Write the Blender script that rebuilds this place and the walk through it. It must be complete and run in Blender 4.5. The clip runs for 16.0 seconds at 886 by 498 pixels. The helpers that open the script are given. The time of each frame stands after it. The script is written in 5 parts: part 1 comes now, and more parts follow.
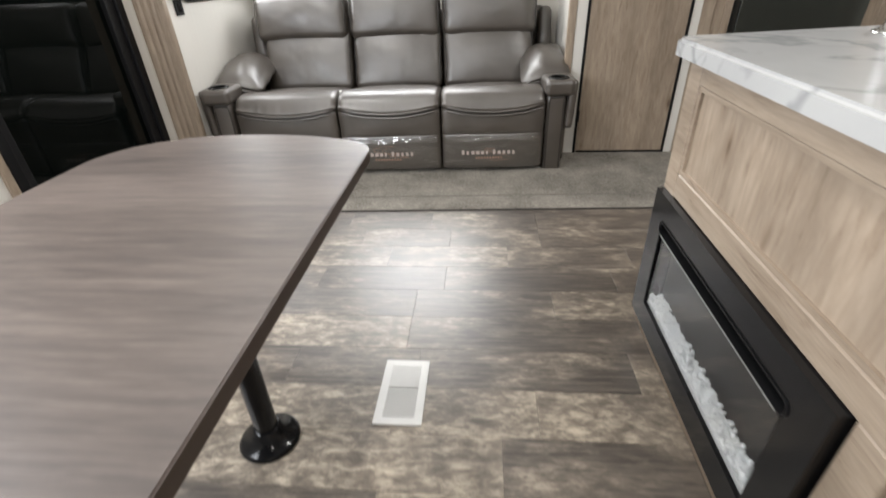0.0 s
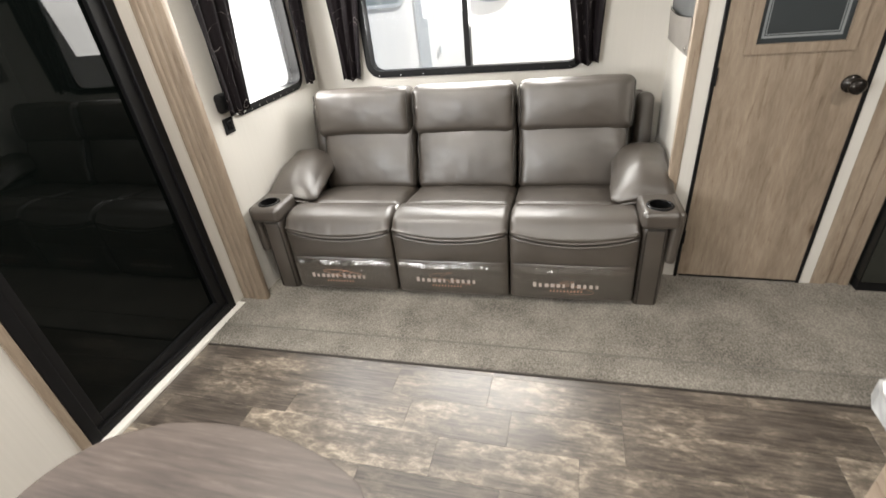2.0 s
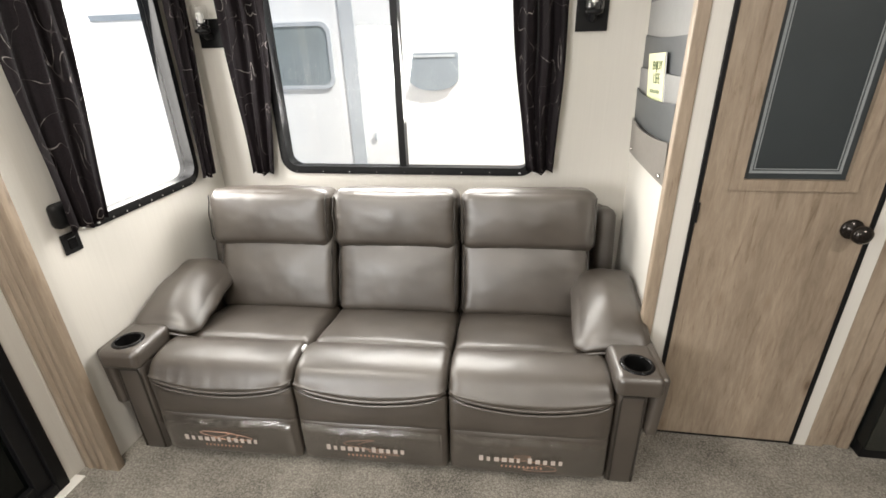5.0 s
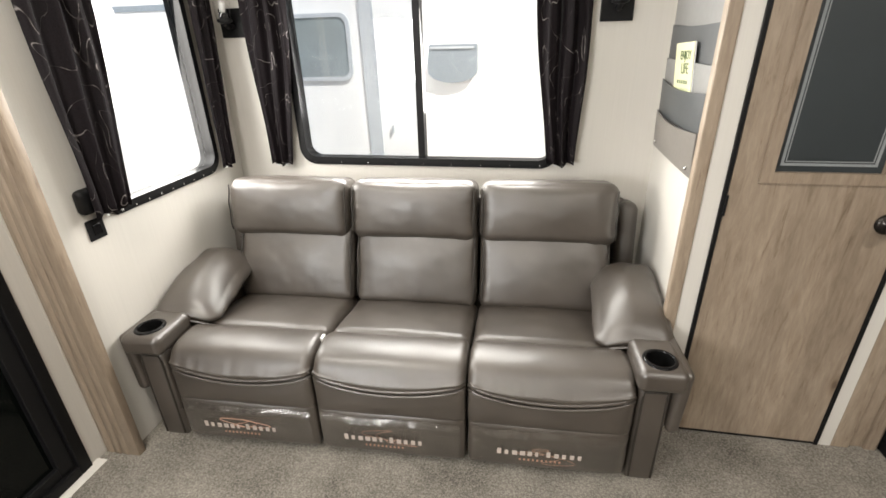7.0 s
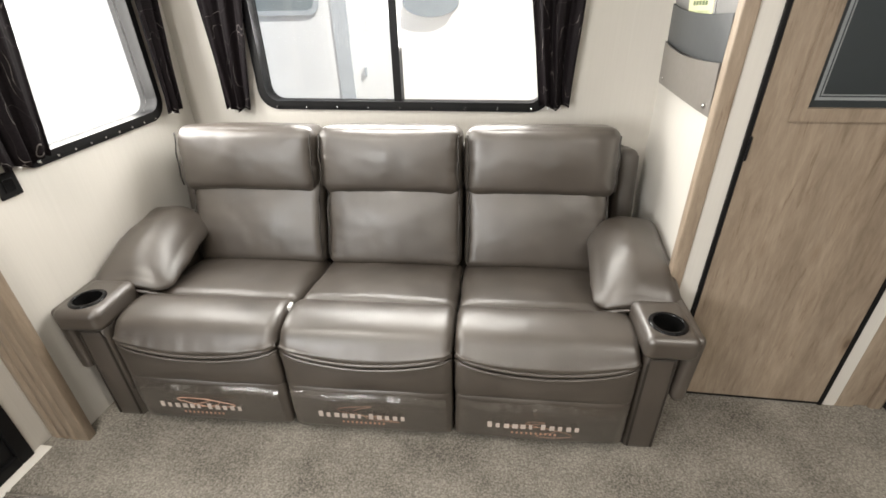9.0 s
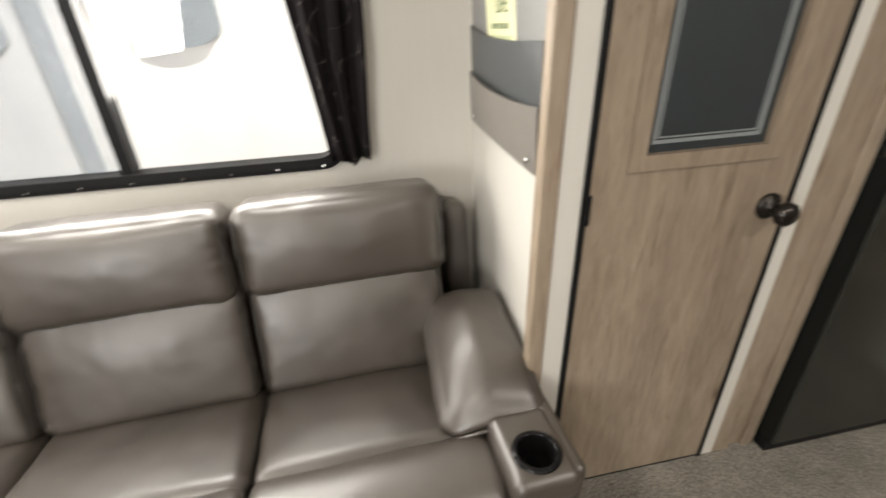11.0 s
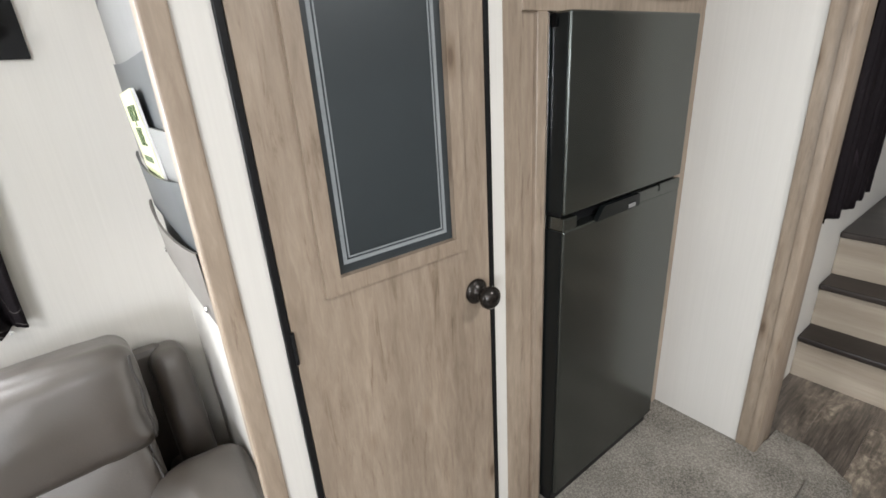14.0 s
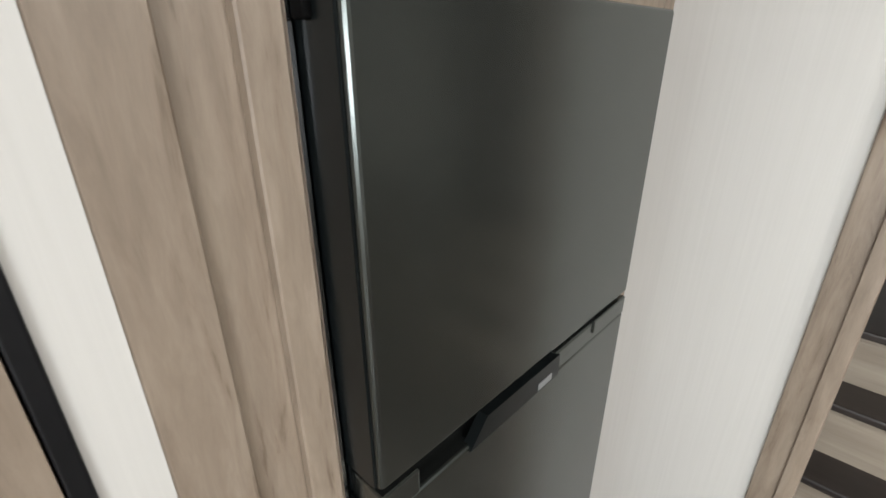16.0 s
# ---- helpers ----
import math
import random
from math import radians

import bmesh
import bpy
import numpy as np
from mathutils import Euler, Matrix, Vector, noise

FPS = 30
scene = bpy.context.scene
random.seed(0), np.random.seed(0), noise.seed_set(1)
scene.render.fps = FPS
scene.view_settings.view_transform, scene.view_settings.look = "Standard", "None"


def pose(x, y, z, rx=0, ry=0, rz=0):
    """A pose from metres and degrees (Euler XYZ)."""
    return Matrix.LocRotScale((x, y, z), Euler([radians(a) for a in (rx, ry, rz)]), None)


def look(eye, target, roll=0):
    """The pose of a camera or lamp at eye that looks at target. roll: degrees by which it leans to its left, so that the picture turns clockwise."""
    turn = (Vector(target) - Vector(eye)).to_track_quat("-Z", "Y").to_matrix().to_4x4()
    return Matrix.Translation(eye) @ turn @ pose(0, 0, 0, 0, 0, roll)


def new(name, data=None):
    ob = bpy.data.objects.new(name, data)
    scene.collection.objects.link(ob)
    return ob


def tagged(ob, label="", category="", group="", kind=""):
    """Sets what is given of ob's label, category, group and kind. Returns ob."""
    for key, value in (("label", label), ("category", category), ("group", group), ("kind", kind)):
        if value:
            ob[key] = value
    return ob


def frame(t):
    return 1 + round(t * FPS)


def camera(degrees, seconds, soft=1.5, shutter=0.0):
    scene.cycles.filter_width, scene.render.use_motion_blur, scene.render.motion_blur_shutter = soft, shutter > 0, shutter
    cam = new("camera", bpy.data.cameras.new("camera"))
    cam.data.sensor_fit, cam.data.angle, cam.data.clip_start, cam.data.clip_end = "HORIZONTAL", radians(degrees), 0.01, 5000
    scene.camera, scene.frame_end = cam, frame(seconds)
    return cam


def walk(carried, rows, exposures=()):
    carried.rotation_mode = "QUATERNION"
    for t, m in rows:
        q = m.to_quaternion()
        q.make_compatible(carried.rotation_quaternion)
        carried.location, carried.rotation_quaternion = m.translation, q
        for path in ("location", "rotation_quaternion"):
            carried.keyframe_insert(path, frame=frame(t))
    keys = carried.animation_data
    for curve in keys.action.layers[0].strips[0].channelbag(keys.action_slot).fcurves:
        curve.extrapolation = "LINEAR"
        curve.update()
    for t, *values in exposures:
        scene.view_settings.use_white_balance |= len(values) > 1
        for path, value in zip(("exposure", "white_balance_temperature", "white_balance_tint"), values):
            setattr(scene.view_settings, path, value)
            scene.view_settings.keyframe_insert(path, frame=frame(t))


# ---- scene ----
cam = camera(87.3, 16.0, 1.6, 0.3)
PATH = [
    (0, (0.493, 0.551, 1.057), (0.326, 2.252, 0.019), -2.4),
    (0.5, (0.487, 0.764, 1.186), (0.248, 2.505, 0.231), -4.4),
    (1, (0.524, 0.833, 1.311), (0.252, 2.554, 0.329), -4.3),
    (1.5, (0.507, 1.068, 1.329), (0.088, 2.733, 0.304), -4.7),
    (2, (0.526, 1.258, 1.472), (0.008, 2.896, 0.449), -6.2),
    (2.5, (0.594, 1.437, 1.522), (0.017, 3.111, 0.591), -4.9),
    (3, (0.53, 1.644, 1.528), (0.026, 3.397, 0.709), -5.0),
    (3.5, (0.457, 1.793, 1.557), (0.172, 3.609, 0.77), -3.3),
    (4, (0.486, 1.869, 1.559), (0.209, 3.679, 0.753), -2.5),
    (6.5, (0.439, 1.852, 1.53), (0.104, 3.641, 0.701), -1.4),
    (7, (0.436, 1.86, 1.529), (0.088, 3.644, 0.694), -1.6),
    (7.5, (0.436, 1.87, 1.524), (0.077, 3.644, 0.673), -1.5),
    (8, (0.394, 1.918, 1.475), (0.087, 3.673, 0.566), -0.8),
    (8.2, (0.371, 1.936, 1.463), (0.087, 3.685, 0.536), -0.8),
    (10.5, (0.463, 2.487, 1.412), (0.246, 4.151, 0.324), -2.2),
    (10.7, (0.478, 2.556, 1.425), (0.468, 4.244, 0.353), -1.5),
    (11, (0.584, 2.588, 1.431), (0.908, 4.308, 0.463), -2.0),
    (11.3, (0.663, 2.689, 1.462), (1.405, 4.313, 0.56), 0.4),
    (11.5, (0.751, 2.699, 1.503), (1.657, 4.29, 0.699), 0.9),
    (11.7, (0.818, 2.712, 1.564), (1.833, 4.278, 0.843), 2.0),
    (12, (0.873, 2.719, 1.637), (2.039, 4.285, 1.203), 2.2),
    (12.5, (0.846, 2.691, 1.688), (2.076, 4.243, 1.405), 1.0),
    (13, (0.83, 2.654, 1.644), (2.062, 4.187, 1.284), -0.1),
    (13.5, (0.832, 2.647, 1.562), (2.023, 4.154, 1.006), -2.1),
    (14, (0.846, 2.638, 1.494), (1.964, 4.127, 0.764), -3.7),
    (14.5, (1.052, 2.71, 1.499), (2.113, 4.238, 0.764), -3.3),
    (15, (1.306, 2.818, 1.552), (2.47, 4.292, 0.864), -2.8),
    (15.3, (1.401, 2.919, 1.528), (2.661, 4.316, 0.848), -2.2),
    (15.5, (1.498, 3.017, 1.532), (2.826, 4.33, 0.815), -1.3),
    (16, (1.614, 3.095, 1.547), (2.944, 4.358, 0.749), -0.2),
]
walk(cam, [(t, look(eye, target, roll)) for t, eye, target, roll in PATH], [(0.0, 0.24, 6300, 10), (0.5, 0.26, 6350, 10), (1.0, 0.28, 6500, 10), (1.5, 0.34, 6900, 10), (2.0, 0.46, 6650, 10), (3.5, 0.5, 6700, 10), (8.0, 0.52, 6750, 10), (10.5, 0.28, 6800, 10), (11.5, 0.34, 6950, 10), (12.0, 0.5, 6550, 10), (12.5, 0.58, 6750, 10), (14.0, 0.8, 6100, 10), (15.0, 0.96, 6150, 9), (16.0, 0.82, 6100, 9)])

# ---- world, sun, lights ----
world = bpy.data.worlds.new("world")
scene.world = world
world.use_nodes = True
wn = world.node_tree
sky = wn.nodes.new("ShaderNodeTexSky")
sky.sky_type, sky.sun_disc = "NISHITA", False
sky.sun_elevation, sky.sun_rotation = radians(48), radians(122)
wn.nodes["Background"].inputs[1].default_value = 0.15
wn.links.new(sky.outputs[0], wn.nodes["Background"].inputs[0])


def lamp(name, kind, m, power, color=(1, 1, 1), size=0.5, size_y=None):
    d = bpy.data.lights.new(name, kind)
    d.energy, d.color = power, color
    if kind == "SUN":
        d.angle = radians(0.5)
    else:
        d.size = size
        if size_y:
            d.shape, d.size_y = "RECTANGLE", size_y
    ob = new(name, d)
    ob.matrix_world = m
    return ob


lamp("sun", "SUN", look((8.5, -5.3, 11.1), (0, 0, 0)), 5.0, (1, 0.97, 0.92))
# daylight in the window openings
lamp("window_light_back", "AREA", look((-0.1, 4.13, 1.47), (-0.1, 3.0, 1.25)), 32, (1.0, 0.985, 0.95), 1.1, 0.58)
# added daylight from an unseen window, for the sofa front and far wall
lamp("unseen_dinette_window_light", "AREA", look((-1.19, 0.75, 1.35), (0.6, 1.8, 0.8)), 54, (0.97, 0.985, 1.0), 1.2, 0.75)
lamp("window_light_end", "AREA", look((-1.16, 3.6, 1.38), (0.0, 3.6, 1.2)), 16, (1.0, 0.985, 0.95), 0.55, 0.75)

# ---- materials ----


def nodes_of(name):
    m = bpy.data.materials.new(name)
    m.use_nodes = True
    nt = m.node_tree
    return m, nt, nt.nodes["Principled BSDF"]


def ramp_of(nt, fac, stops):
    r = nt.nodes.new("ShaderNodeValToRGB")
    el = r.color_ramp.elements
    while len(el) < len(stops):
        el.new(0.5)
    for e, (p, c) in zip(el, stops):
        e.position, e.color = p, (*c, 1)
    nt.links.new(fac, r.inputs[0])
    return r.outputs[0]


def coords(nt, scale=(1, 1, 1), rot=(0, 0, 0)):
    tc = nt.nodes.new("ShaderNodeTexCoord")
    mp = nt.nodes.new("ShaderNodeMapping")
    mp.inputs["Scale"].default_value = scale
    mp.inputs["Rotation"].default_value = rot
    nt.links.new(tc.outputs["Object"], mp.inputs[0])
    return mp.outputs[0]


def noise_of(nt, vec, scale, detail=4, rough=0.55, dist=0.0):
    n = nt.nodes.new("ShaderNodeTexNoise")
    n.inputs["Scale"].default_value = scale
    n.inputs["Detail"].default_value = detail
    n.inputs["Roughness"].default_value = rough
    n.inputs["Distortion"].default_value = dist
    nt.links.new(vec, n.inputs["Vector"])
    return n.outputs["Fac"]


def bump_of(nt, bs, height, strength, dist=0.002):
    b = nt.nodes.new("ShaderNodeBump")
    b.inputs["Strength"].default_value = strength
    b.inputs["Distance"].default_value = dist
    nt.links.new(height, b.inputs["Height"])
    nt.links.new(b.outputs[0], bs.inputs["Normal"])


def mix_of(nt, fac, a, b, blend="MIX"):
    n = nt.nodes.new("ShaderNodeMix")
    n.data_type, n.blend_type = "RGBA", blend
    for i, v in ((0, fac), (6, a), (7, b)):
        if isinstance(v, (int, float)):
            n.inputs[i].default_value = v
        elif isinstance(v, tuple):
            n.inputs[i].default_value = (*v, 1)
        else:
            nt.links.new(v, n.inputs[i])
    return n.outputs[2]


def plain(name, color, rough=0.5, metal=0.0, vary=0.08, scale=30, bump=0.1, dist=0.001, spec=0.5):
    m, nt, bs = nodes_of(name)
    v = coords(nt)
    f = noise_of(nt, v, scale)
    g = noise_of(nt, v, scale * 0.12, 2)
    lo, hi = tuple(c * (1 - vary) for c in color), tuple(min(1, c * (1 + vary)) for c in color)
    col = ramp_of(nt, f, [(0.3, lo), (0.7, hi)])
    col = mix_of(nt, 0.5, col, ramp_of(nt, g, [(0.3, lo), (0.7, hi)]))
    nt.links.new(col, bs.inputs["Base Color"])
    bs.inputs["Roughness"].default_value = rough
    bs.inputs["Metallic"].default_value = metal
    bs.inputs["Specular IOR Level"].default_value = spec
    if bump:
        bump_of(nt, bs, f, bump, dist)
    return m


def wood(name, dark, mid, light, along="z", rough=0.45, knots=True, contrast=1.0):
    """Printed wood: streaks along one axis, broad bands and a few knots."""
    m, nt, bs = nodes_of(name)
    s = {"x": (1.2, 16, 16), "y": (16, 1.2, 16), "z": (10, 10, 1.7)}[along]
    tc = coords(nt, s)
    fine = noise_of(nt, tc, 6, 6, 0.65, 0.4)
    broad = noise_of(nt, tc, 0.55, 3, 0.5, 0.8)
    if knots:
        c1 = ramp_of(nt, broad, [(0.22, dark), (0.5, mid), (0.8, light)])
        c2 = ramp_of(nt, fine, [(0.28, dark), (0.52, mid), (0.72, light)])
        col = mix_of(nt, 0.42 * contrast, c1, c2)
        # bands of joined boards, then short dark grain ticks, then scattered knots
        sb = {"x": (0.5, 9, 9), "y": (9, 0.5, 9), "z": (9, 9, 0.5)}[along]
        band = noise_of(nt, coords(nt, sb), 1.0, 1, 0.4, 0.2)
        col = mix_of(nt, 0.8, col, ramp_of(nt, band, [(0.32, (0.83, 0.82, 0.81)), (0.5, (0.97, 0.97, 0.97)), (0.68, (1.1, 1.1, 1.1))]), "MULTIPLY")
        st = {"x": (5, 42, 42), "y": (42, 5, 42), "z": (42, 42, 5)}[along]
        tick = noise_of(nt, coords(nt, st), 1.0, 5, 0.7, 0.6)
        col = mix_of(nt, 0.8, col, ramp_of(nt, tick, [(0.30, (0.50, 0.45, 0.40)), (0.40, (0.90, 0.88, 0.86)), (0.5, (1.0, 1.0, 1.0)), (0.66, (1.08, 1.08, 1.07))]), "MULTIPLY")
        kv = coords(nt, {"x": (4.2, 11, 11), "y": (11, 4.2, 11), "z": (11, 11, 4.2)}[along])
        vo = nt.nodes.new("ShaderNodeTexVoronoi")
        vo.inputs["Scale"].default_value = 0.9
        nt.links.new(kv, vo.inputs["Vector"])
        core = ramp_of(nt, vo.outputs["Distance"], [(0.05, (0.42, 0.36, 0.31)), (0.11, (0.78, 0.74, 0.70)), (0.22, (1, 1, 1))])
        pick = nt.nodes.new("ShaderNodeSeparateColor")
        nt.links.new(vo.outputs["Color"], pick.inputs[0])
        gate = ramp_of(nt, pick.outputs[0], [(0.34, (0, 0, 0)), (0.5, (0.95, 0.95, 0.95))])
        col = mix_of(nt, gate, col, mix_of(nt, 1.0, col, core, "MULTIPLY"))
    else:
        c1 = ramp_of(nt, broad, [(0.32, dark), (0.5, mid), (0.68, light)])
        c2 = ramp_of(nt, fine, [(0.3, dark), (0.55, mid), (0.75, light)])
        col = mix_of(nt, 0.30 * contrast, c1, c2)
    nt.links.new(col, bs.inputs["Base Color"])
    bs.inputs["Roughness"].default_value = rough
    bump_of(nt, bs, fine, 0.12, 0.0006)
    return m


def vinyl_floor():
    """Worn printed planks: dark stain with patchy pale wear."""
    m, nt, bs = nodes_of("worn_plank_vinyl")
    oi = nt.nodes.new("ShaderNodeObjectInfo")
    sc = nt.nodes.new("ShaderNodeVectorMath")
    sc.operation = "SCALE"
    sc.inputs[0].default_value = (91, 47, 13)
    nt.links.new(oi.outputs["Random"], sc.inputs["Scale"])

    def shifted(scale):
        ad = nt.nodes.new("ShaderNodeVectorMath")
        ad.operation = "ADD"
        nt.links.new(coords(nt, scale), ad.inputs[0])
        nt.links.new(sc.outputs[0], ad.inputs[1])
        return ad.outputs[0]

    patch = noise_of(nt, shifted((1.5, 3.4, 1)), 1.7, 6, 0.64, 0.4)
    streak = noise_of(nt, shifted((2.5, 55, 1)), 2.0, 5, 0.7)
    scrape = noise_of(nt, shifted((5.0, 17, 1)), 2.0, 6, 0.72, 0.6)
    fleck = noise_of(nt, shifted((9, 20, 1)), 2.0, 6, 0.72, 0.4)
    base = ramp_of(nt, streak, [(0.34, (0.024, 0.0185, 0.0145)), (0.5, (0.066, 0.053, 0.043)), (0.68, (0.14, 0.116, 0.094))])
    pale = ramp_of(nt, fleck, [(0.34, (0.095, 0.077, 0.060)), (0.48, (0.215, 0.178, 0.138)), (0.64, (0.50, 0.425, 0.33))])

    def madd(a, k, b):
        n = nt.nodes.new("ShaderNodeMath")
        n.operation = "MULTIPLY_ADD"
        nt.links.new(a, n.inputs[0])
        n.inputs[1].default_value = k
        if isinstance(b, float):
            n.inputs[2].default_value = b
        else:
            nt.links.new(b, n.inputs[2])
        return n.outputs[0]

    tone = nt.nodes.new("ShaderNodeSeparateColor")
    nt.links.new(oi.outputs["Color"], tone.inputs[0])
    total = madd(tone.outputs[0], 1.0, madd(patch, 1.3, madd(scrape, 0.62, -0.395)))
    fac = ramp_of(nt, total, [(0.52, (0, 0, 0)), (0.66, (0.24, 0.24, 0.24)), (0.79, (0.66, 0.66, 0.66)), (0.96, (1, 1, 1))])
    col = mix_of(nt, fac, base, pale)
    nt.links.new(col, bs.inputs["Base Color"])
    rr = ramp_of(nt, fleck, [(0.3, (0.31, 0.31, 0.31)), (0.75, (0.47, 0.47, 0.47))])
    nt.links.new(rr, bs.inputs["Roughness"])
    bs.inputs["Specular IOR Level"].default_value = 0.9
    bs.inputs["Coat Weight"].default_value = 0.35
    bs.inputs["Coat Roughness"].default_value = 0.36
    bump_of(nt, bs, fleck, 0.25, 0.0008)
    return m


def leather():
    """Grey-brown leather: soft mottling, fine pebble grain, uneven sheen."""
    m, nt, bs = nodes_of("grey_brown_leather")
    v = coords(nt)
    pebble = noise_of(nt, v, 190, 3, 0.6)
    soft = noise_of(nt, v, 6, 3, 0.5)
    crease = noise_of(nt, v, 13, 4, 0.6, 1.2)
    col = ramp_of(nt, soft, [(0.3, (0.039, 0.0312, 0.0244)), (0.7, (0.060, 0.0486, 0.0388))])
    nt.links.new(col, bs.inputs["Base Color"])
    rr = ramp_of(nt, soft, [(0.3, (0.37, 0.37, 0.37)), (0.7, (0.49, 0.49, 0.49))])
    nt.links.new(rr, bs.inputs["Roughness"])
    bs.inputs["Specular IOR Level"].default_value = 1.0
    bs.inputs["Coat Weight"].default_value = 0.28
    bs.inputs["Coat Roughness"].default_value = 0.40
    bs.inputs["Coat IOR"].default_value = 1.7
    fold = nt.nodes.new("ShaderNodeBump")
    fold.inputs["Strength"].default_value, fold.inputs["Distance"].default_value = 0.05, 0.006
    nt.links.new(crease, fold.inputs["Height"])
    grain = nt.nodes.new("ShaderNodeBump")
    grain.inputs["Strength"].default_value, grain.inputs["Distance"].default_value = 0.32, 0.0011
    nt.links.new(pebble, grain.inputs["Height"])
    nt.links.new(fold.outputs[0], grain.inputs["Normal"])
    nt.links.new(grain.outputs[0], bs.inputs["Normal"])
    return m


def wallpaper():
    """Off-white linen-look board with fine vertical streaks."""
    m, nt, bs = nodes_of("linen_wallboard")
    f = noise_of(nt, coords(nt, (90, 90, 1.3)), 2.2, 5, 0.6)
    g = noise_of(nt, coords(nt), 2.0, 2)
    col = ramp_of(nt, f, [(0.3, (0.545, 0.524, 0.482)), (0.7, (0.582, 0.560, 0.518))])
    col = mix_of(nt, 0.25, col, ramp_of(nt, g, [(0.3, (0.525, 0.505, 0.465)), (0.7, (0.60, 0.577, 0.535))]))
    nt.links.new(col, bs.inputs["Base Color"])
    bs.inputs["Roughness"].default_value = 0.6
    bump_of(nt, bs, f, 0.08, 0.0005)
    return m


def carpet():
    m, nt, bs = nodes_of("grey_cut_pile_carpet")
    v = coords(nt)
    f = noise_of(nt, v, 150, 3, 0.75)
    g = noise_of(nt, v, 4, 5, 0.62)
    col = ramp_of(nt, f, [(0.36, (0.055, 0.050, 0.042)), (0.5, (0.215, 0.198, 0.172)), (0.64, (0.43, 0.40, 0.352))])
    col = mix_of(nt, 0.5, col, ramp_of(nt, g, [(0.34, (0.10, 0.091, 0.077)), (0.66, (0.31, 0.286, 0.247))]))
    nt.links.new(col, bs.inputs["Base Color"])
    bs.inputs["Roughness"].default_value = 0.95
    bs.inputs["Specular IOR Level"].default_value = 0.1
    bump_of(nt, bs, f, 0.9, 0.006)
    return m


def marble():
    m, nt, bs = nodes_of("white_veined_marble")
    v = coords(nt)
    w = noise_of(nt, v, 1.5, 5, 0.55, 0.5)
    vein = ramp_of(nt, w, [(0.484, (1, 1, 1)), (0.498, (0.52, 0.53, 0.55)), (0.503, (0.72, 0.73, 0.74)), (0.513, (1, 1, 1))])
    w2 = noise_of(nt, coords(nt, (1, 1, 1), (0.3, 0.2, 1.1)), 2.3, 4, 0.5, 0.4)
    vein = mix_of(nt, 0.6, vein, ramp_of(nt, w2, [(0.488, (1, 1, 1)), (0.5, (0.72, 0.72, 0.73)), (0.512, (1, 1, 1))]), "MULTIPLY")
    soft = ramp_of(nt, noise_of(nt, v, 2.6, 4, 0.6, 0.3), [(0.3, (0.34, 0.34, 0.338)), (0.6, (0.385, 0.385, 0.378))])
    nt.links.new(mix_of(nt, 0.75, soft, vein, "MULTIPLY"), bs.inputs["Base Color"])
    bs.inputs["Roughness"].default_value = 0.22
    return m


def curtain_cloth(name, thread):
    m, nt, bs = nodes_of(name)
    v = coords(nt, (1, 1, 0.55))
    w = noise_of(nt, v, 11, 0, 0.5, 1.2)
    line = ramp_of(nt, w, [(0.492, (0, 0, 0)), (0.5, (1, 1, 1)), (0.508, (0, 0, 0))])
    gate = ramp_of(nt, noise_of(nt, coords(nt), 17, 1), [(0.48, (0, 0, 0)), (0.56, (1, 1, 1))])
    weave = noise_of(nt, coords(nt, (1, 1, 1)), 260, 2)
    base = ramp_of(nt, weave, [(0.3, (0.004, 0.0029, 0.0035)), (0.7, (0.0095, 0.0068, 0.0084))])
    col = mix_of(nt, mix_of(nt, 0.85, line, gate, "MULTIPLY"), base, thread)
    nt.links.new(col, bs.inputs["Base Color"])
    bs.inputs["Roughness"].default_value = 0.7
    bs.inputs["Specular IOR Level"].default_value = 0.12
    bump_of(nt, bs, weave, 0.3, 0.0008)
    return m


def tinted(name, color, rough=0.02, coat=0.6):
    m, nt, bs = nodes_of(name)
    v = coords(nt)
    g = noise_of(nt, v, 3, 3)
    nt.links.new(ramp_of(nt, g, [(0.3, tuple(c * 0.85 for c in color)), (0.7, tuple(c * 1.15 for c in color))]), bs.inputs["Base Color"])
    bs.inputs["Roughness"].default_value = rough
    bs.inputs["IOR"].default_value = 1.52
    bs.inputs["Specular IOR Level"].default_value = 0.5 if coat else 0.20
    bs.inputs["Coat Weight"].default_value = coat
    bs.inputs["Coat Roughness"].default_value = 0.015
    return m


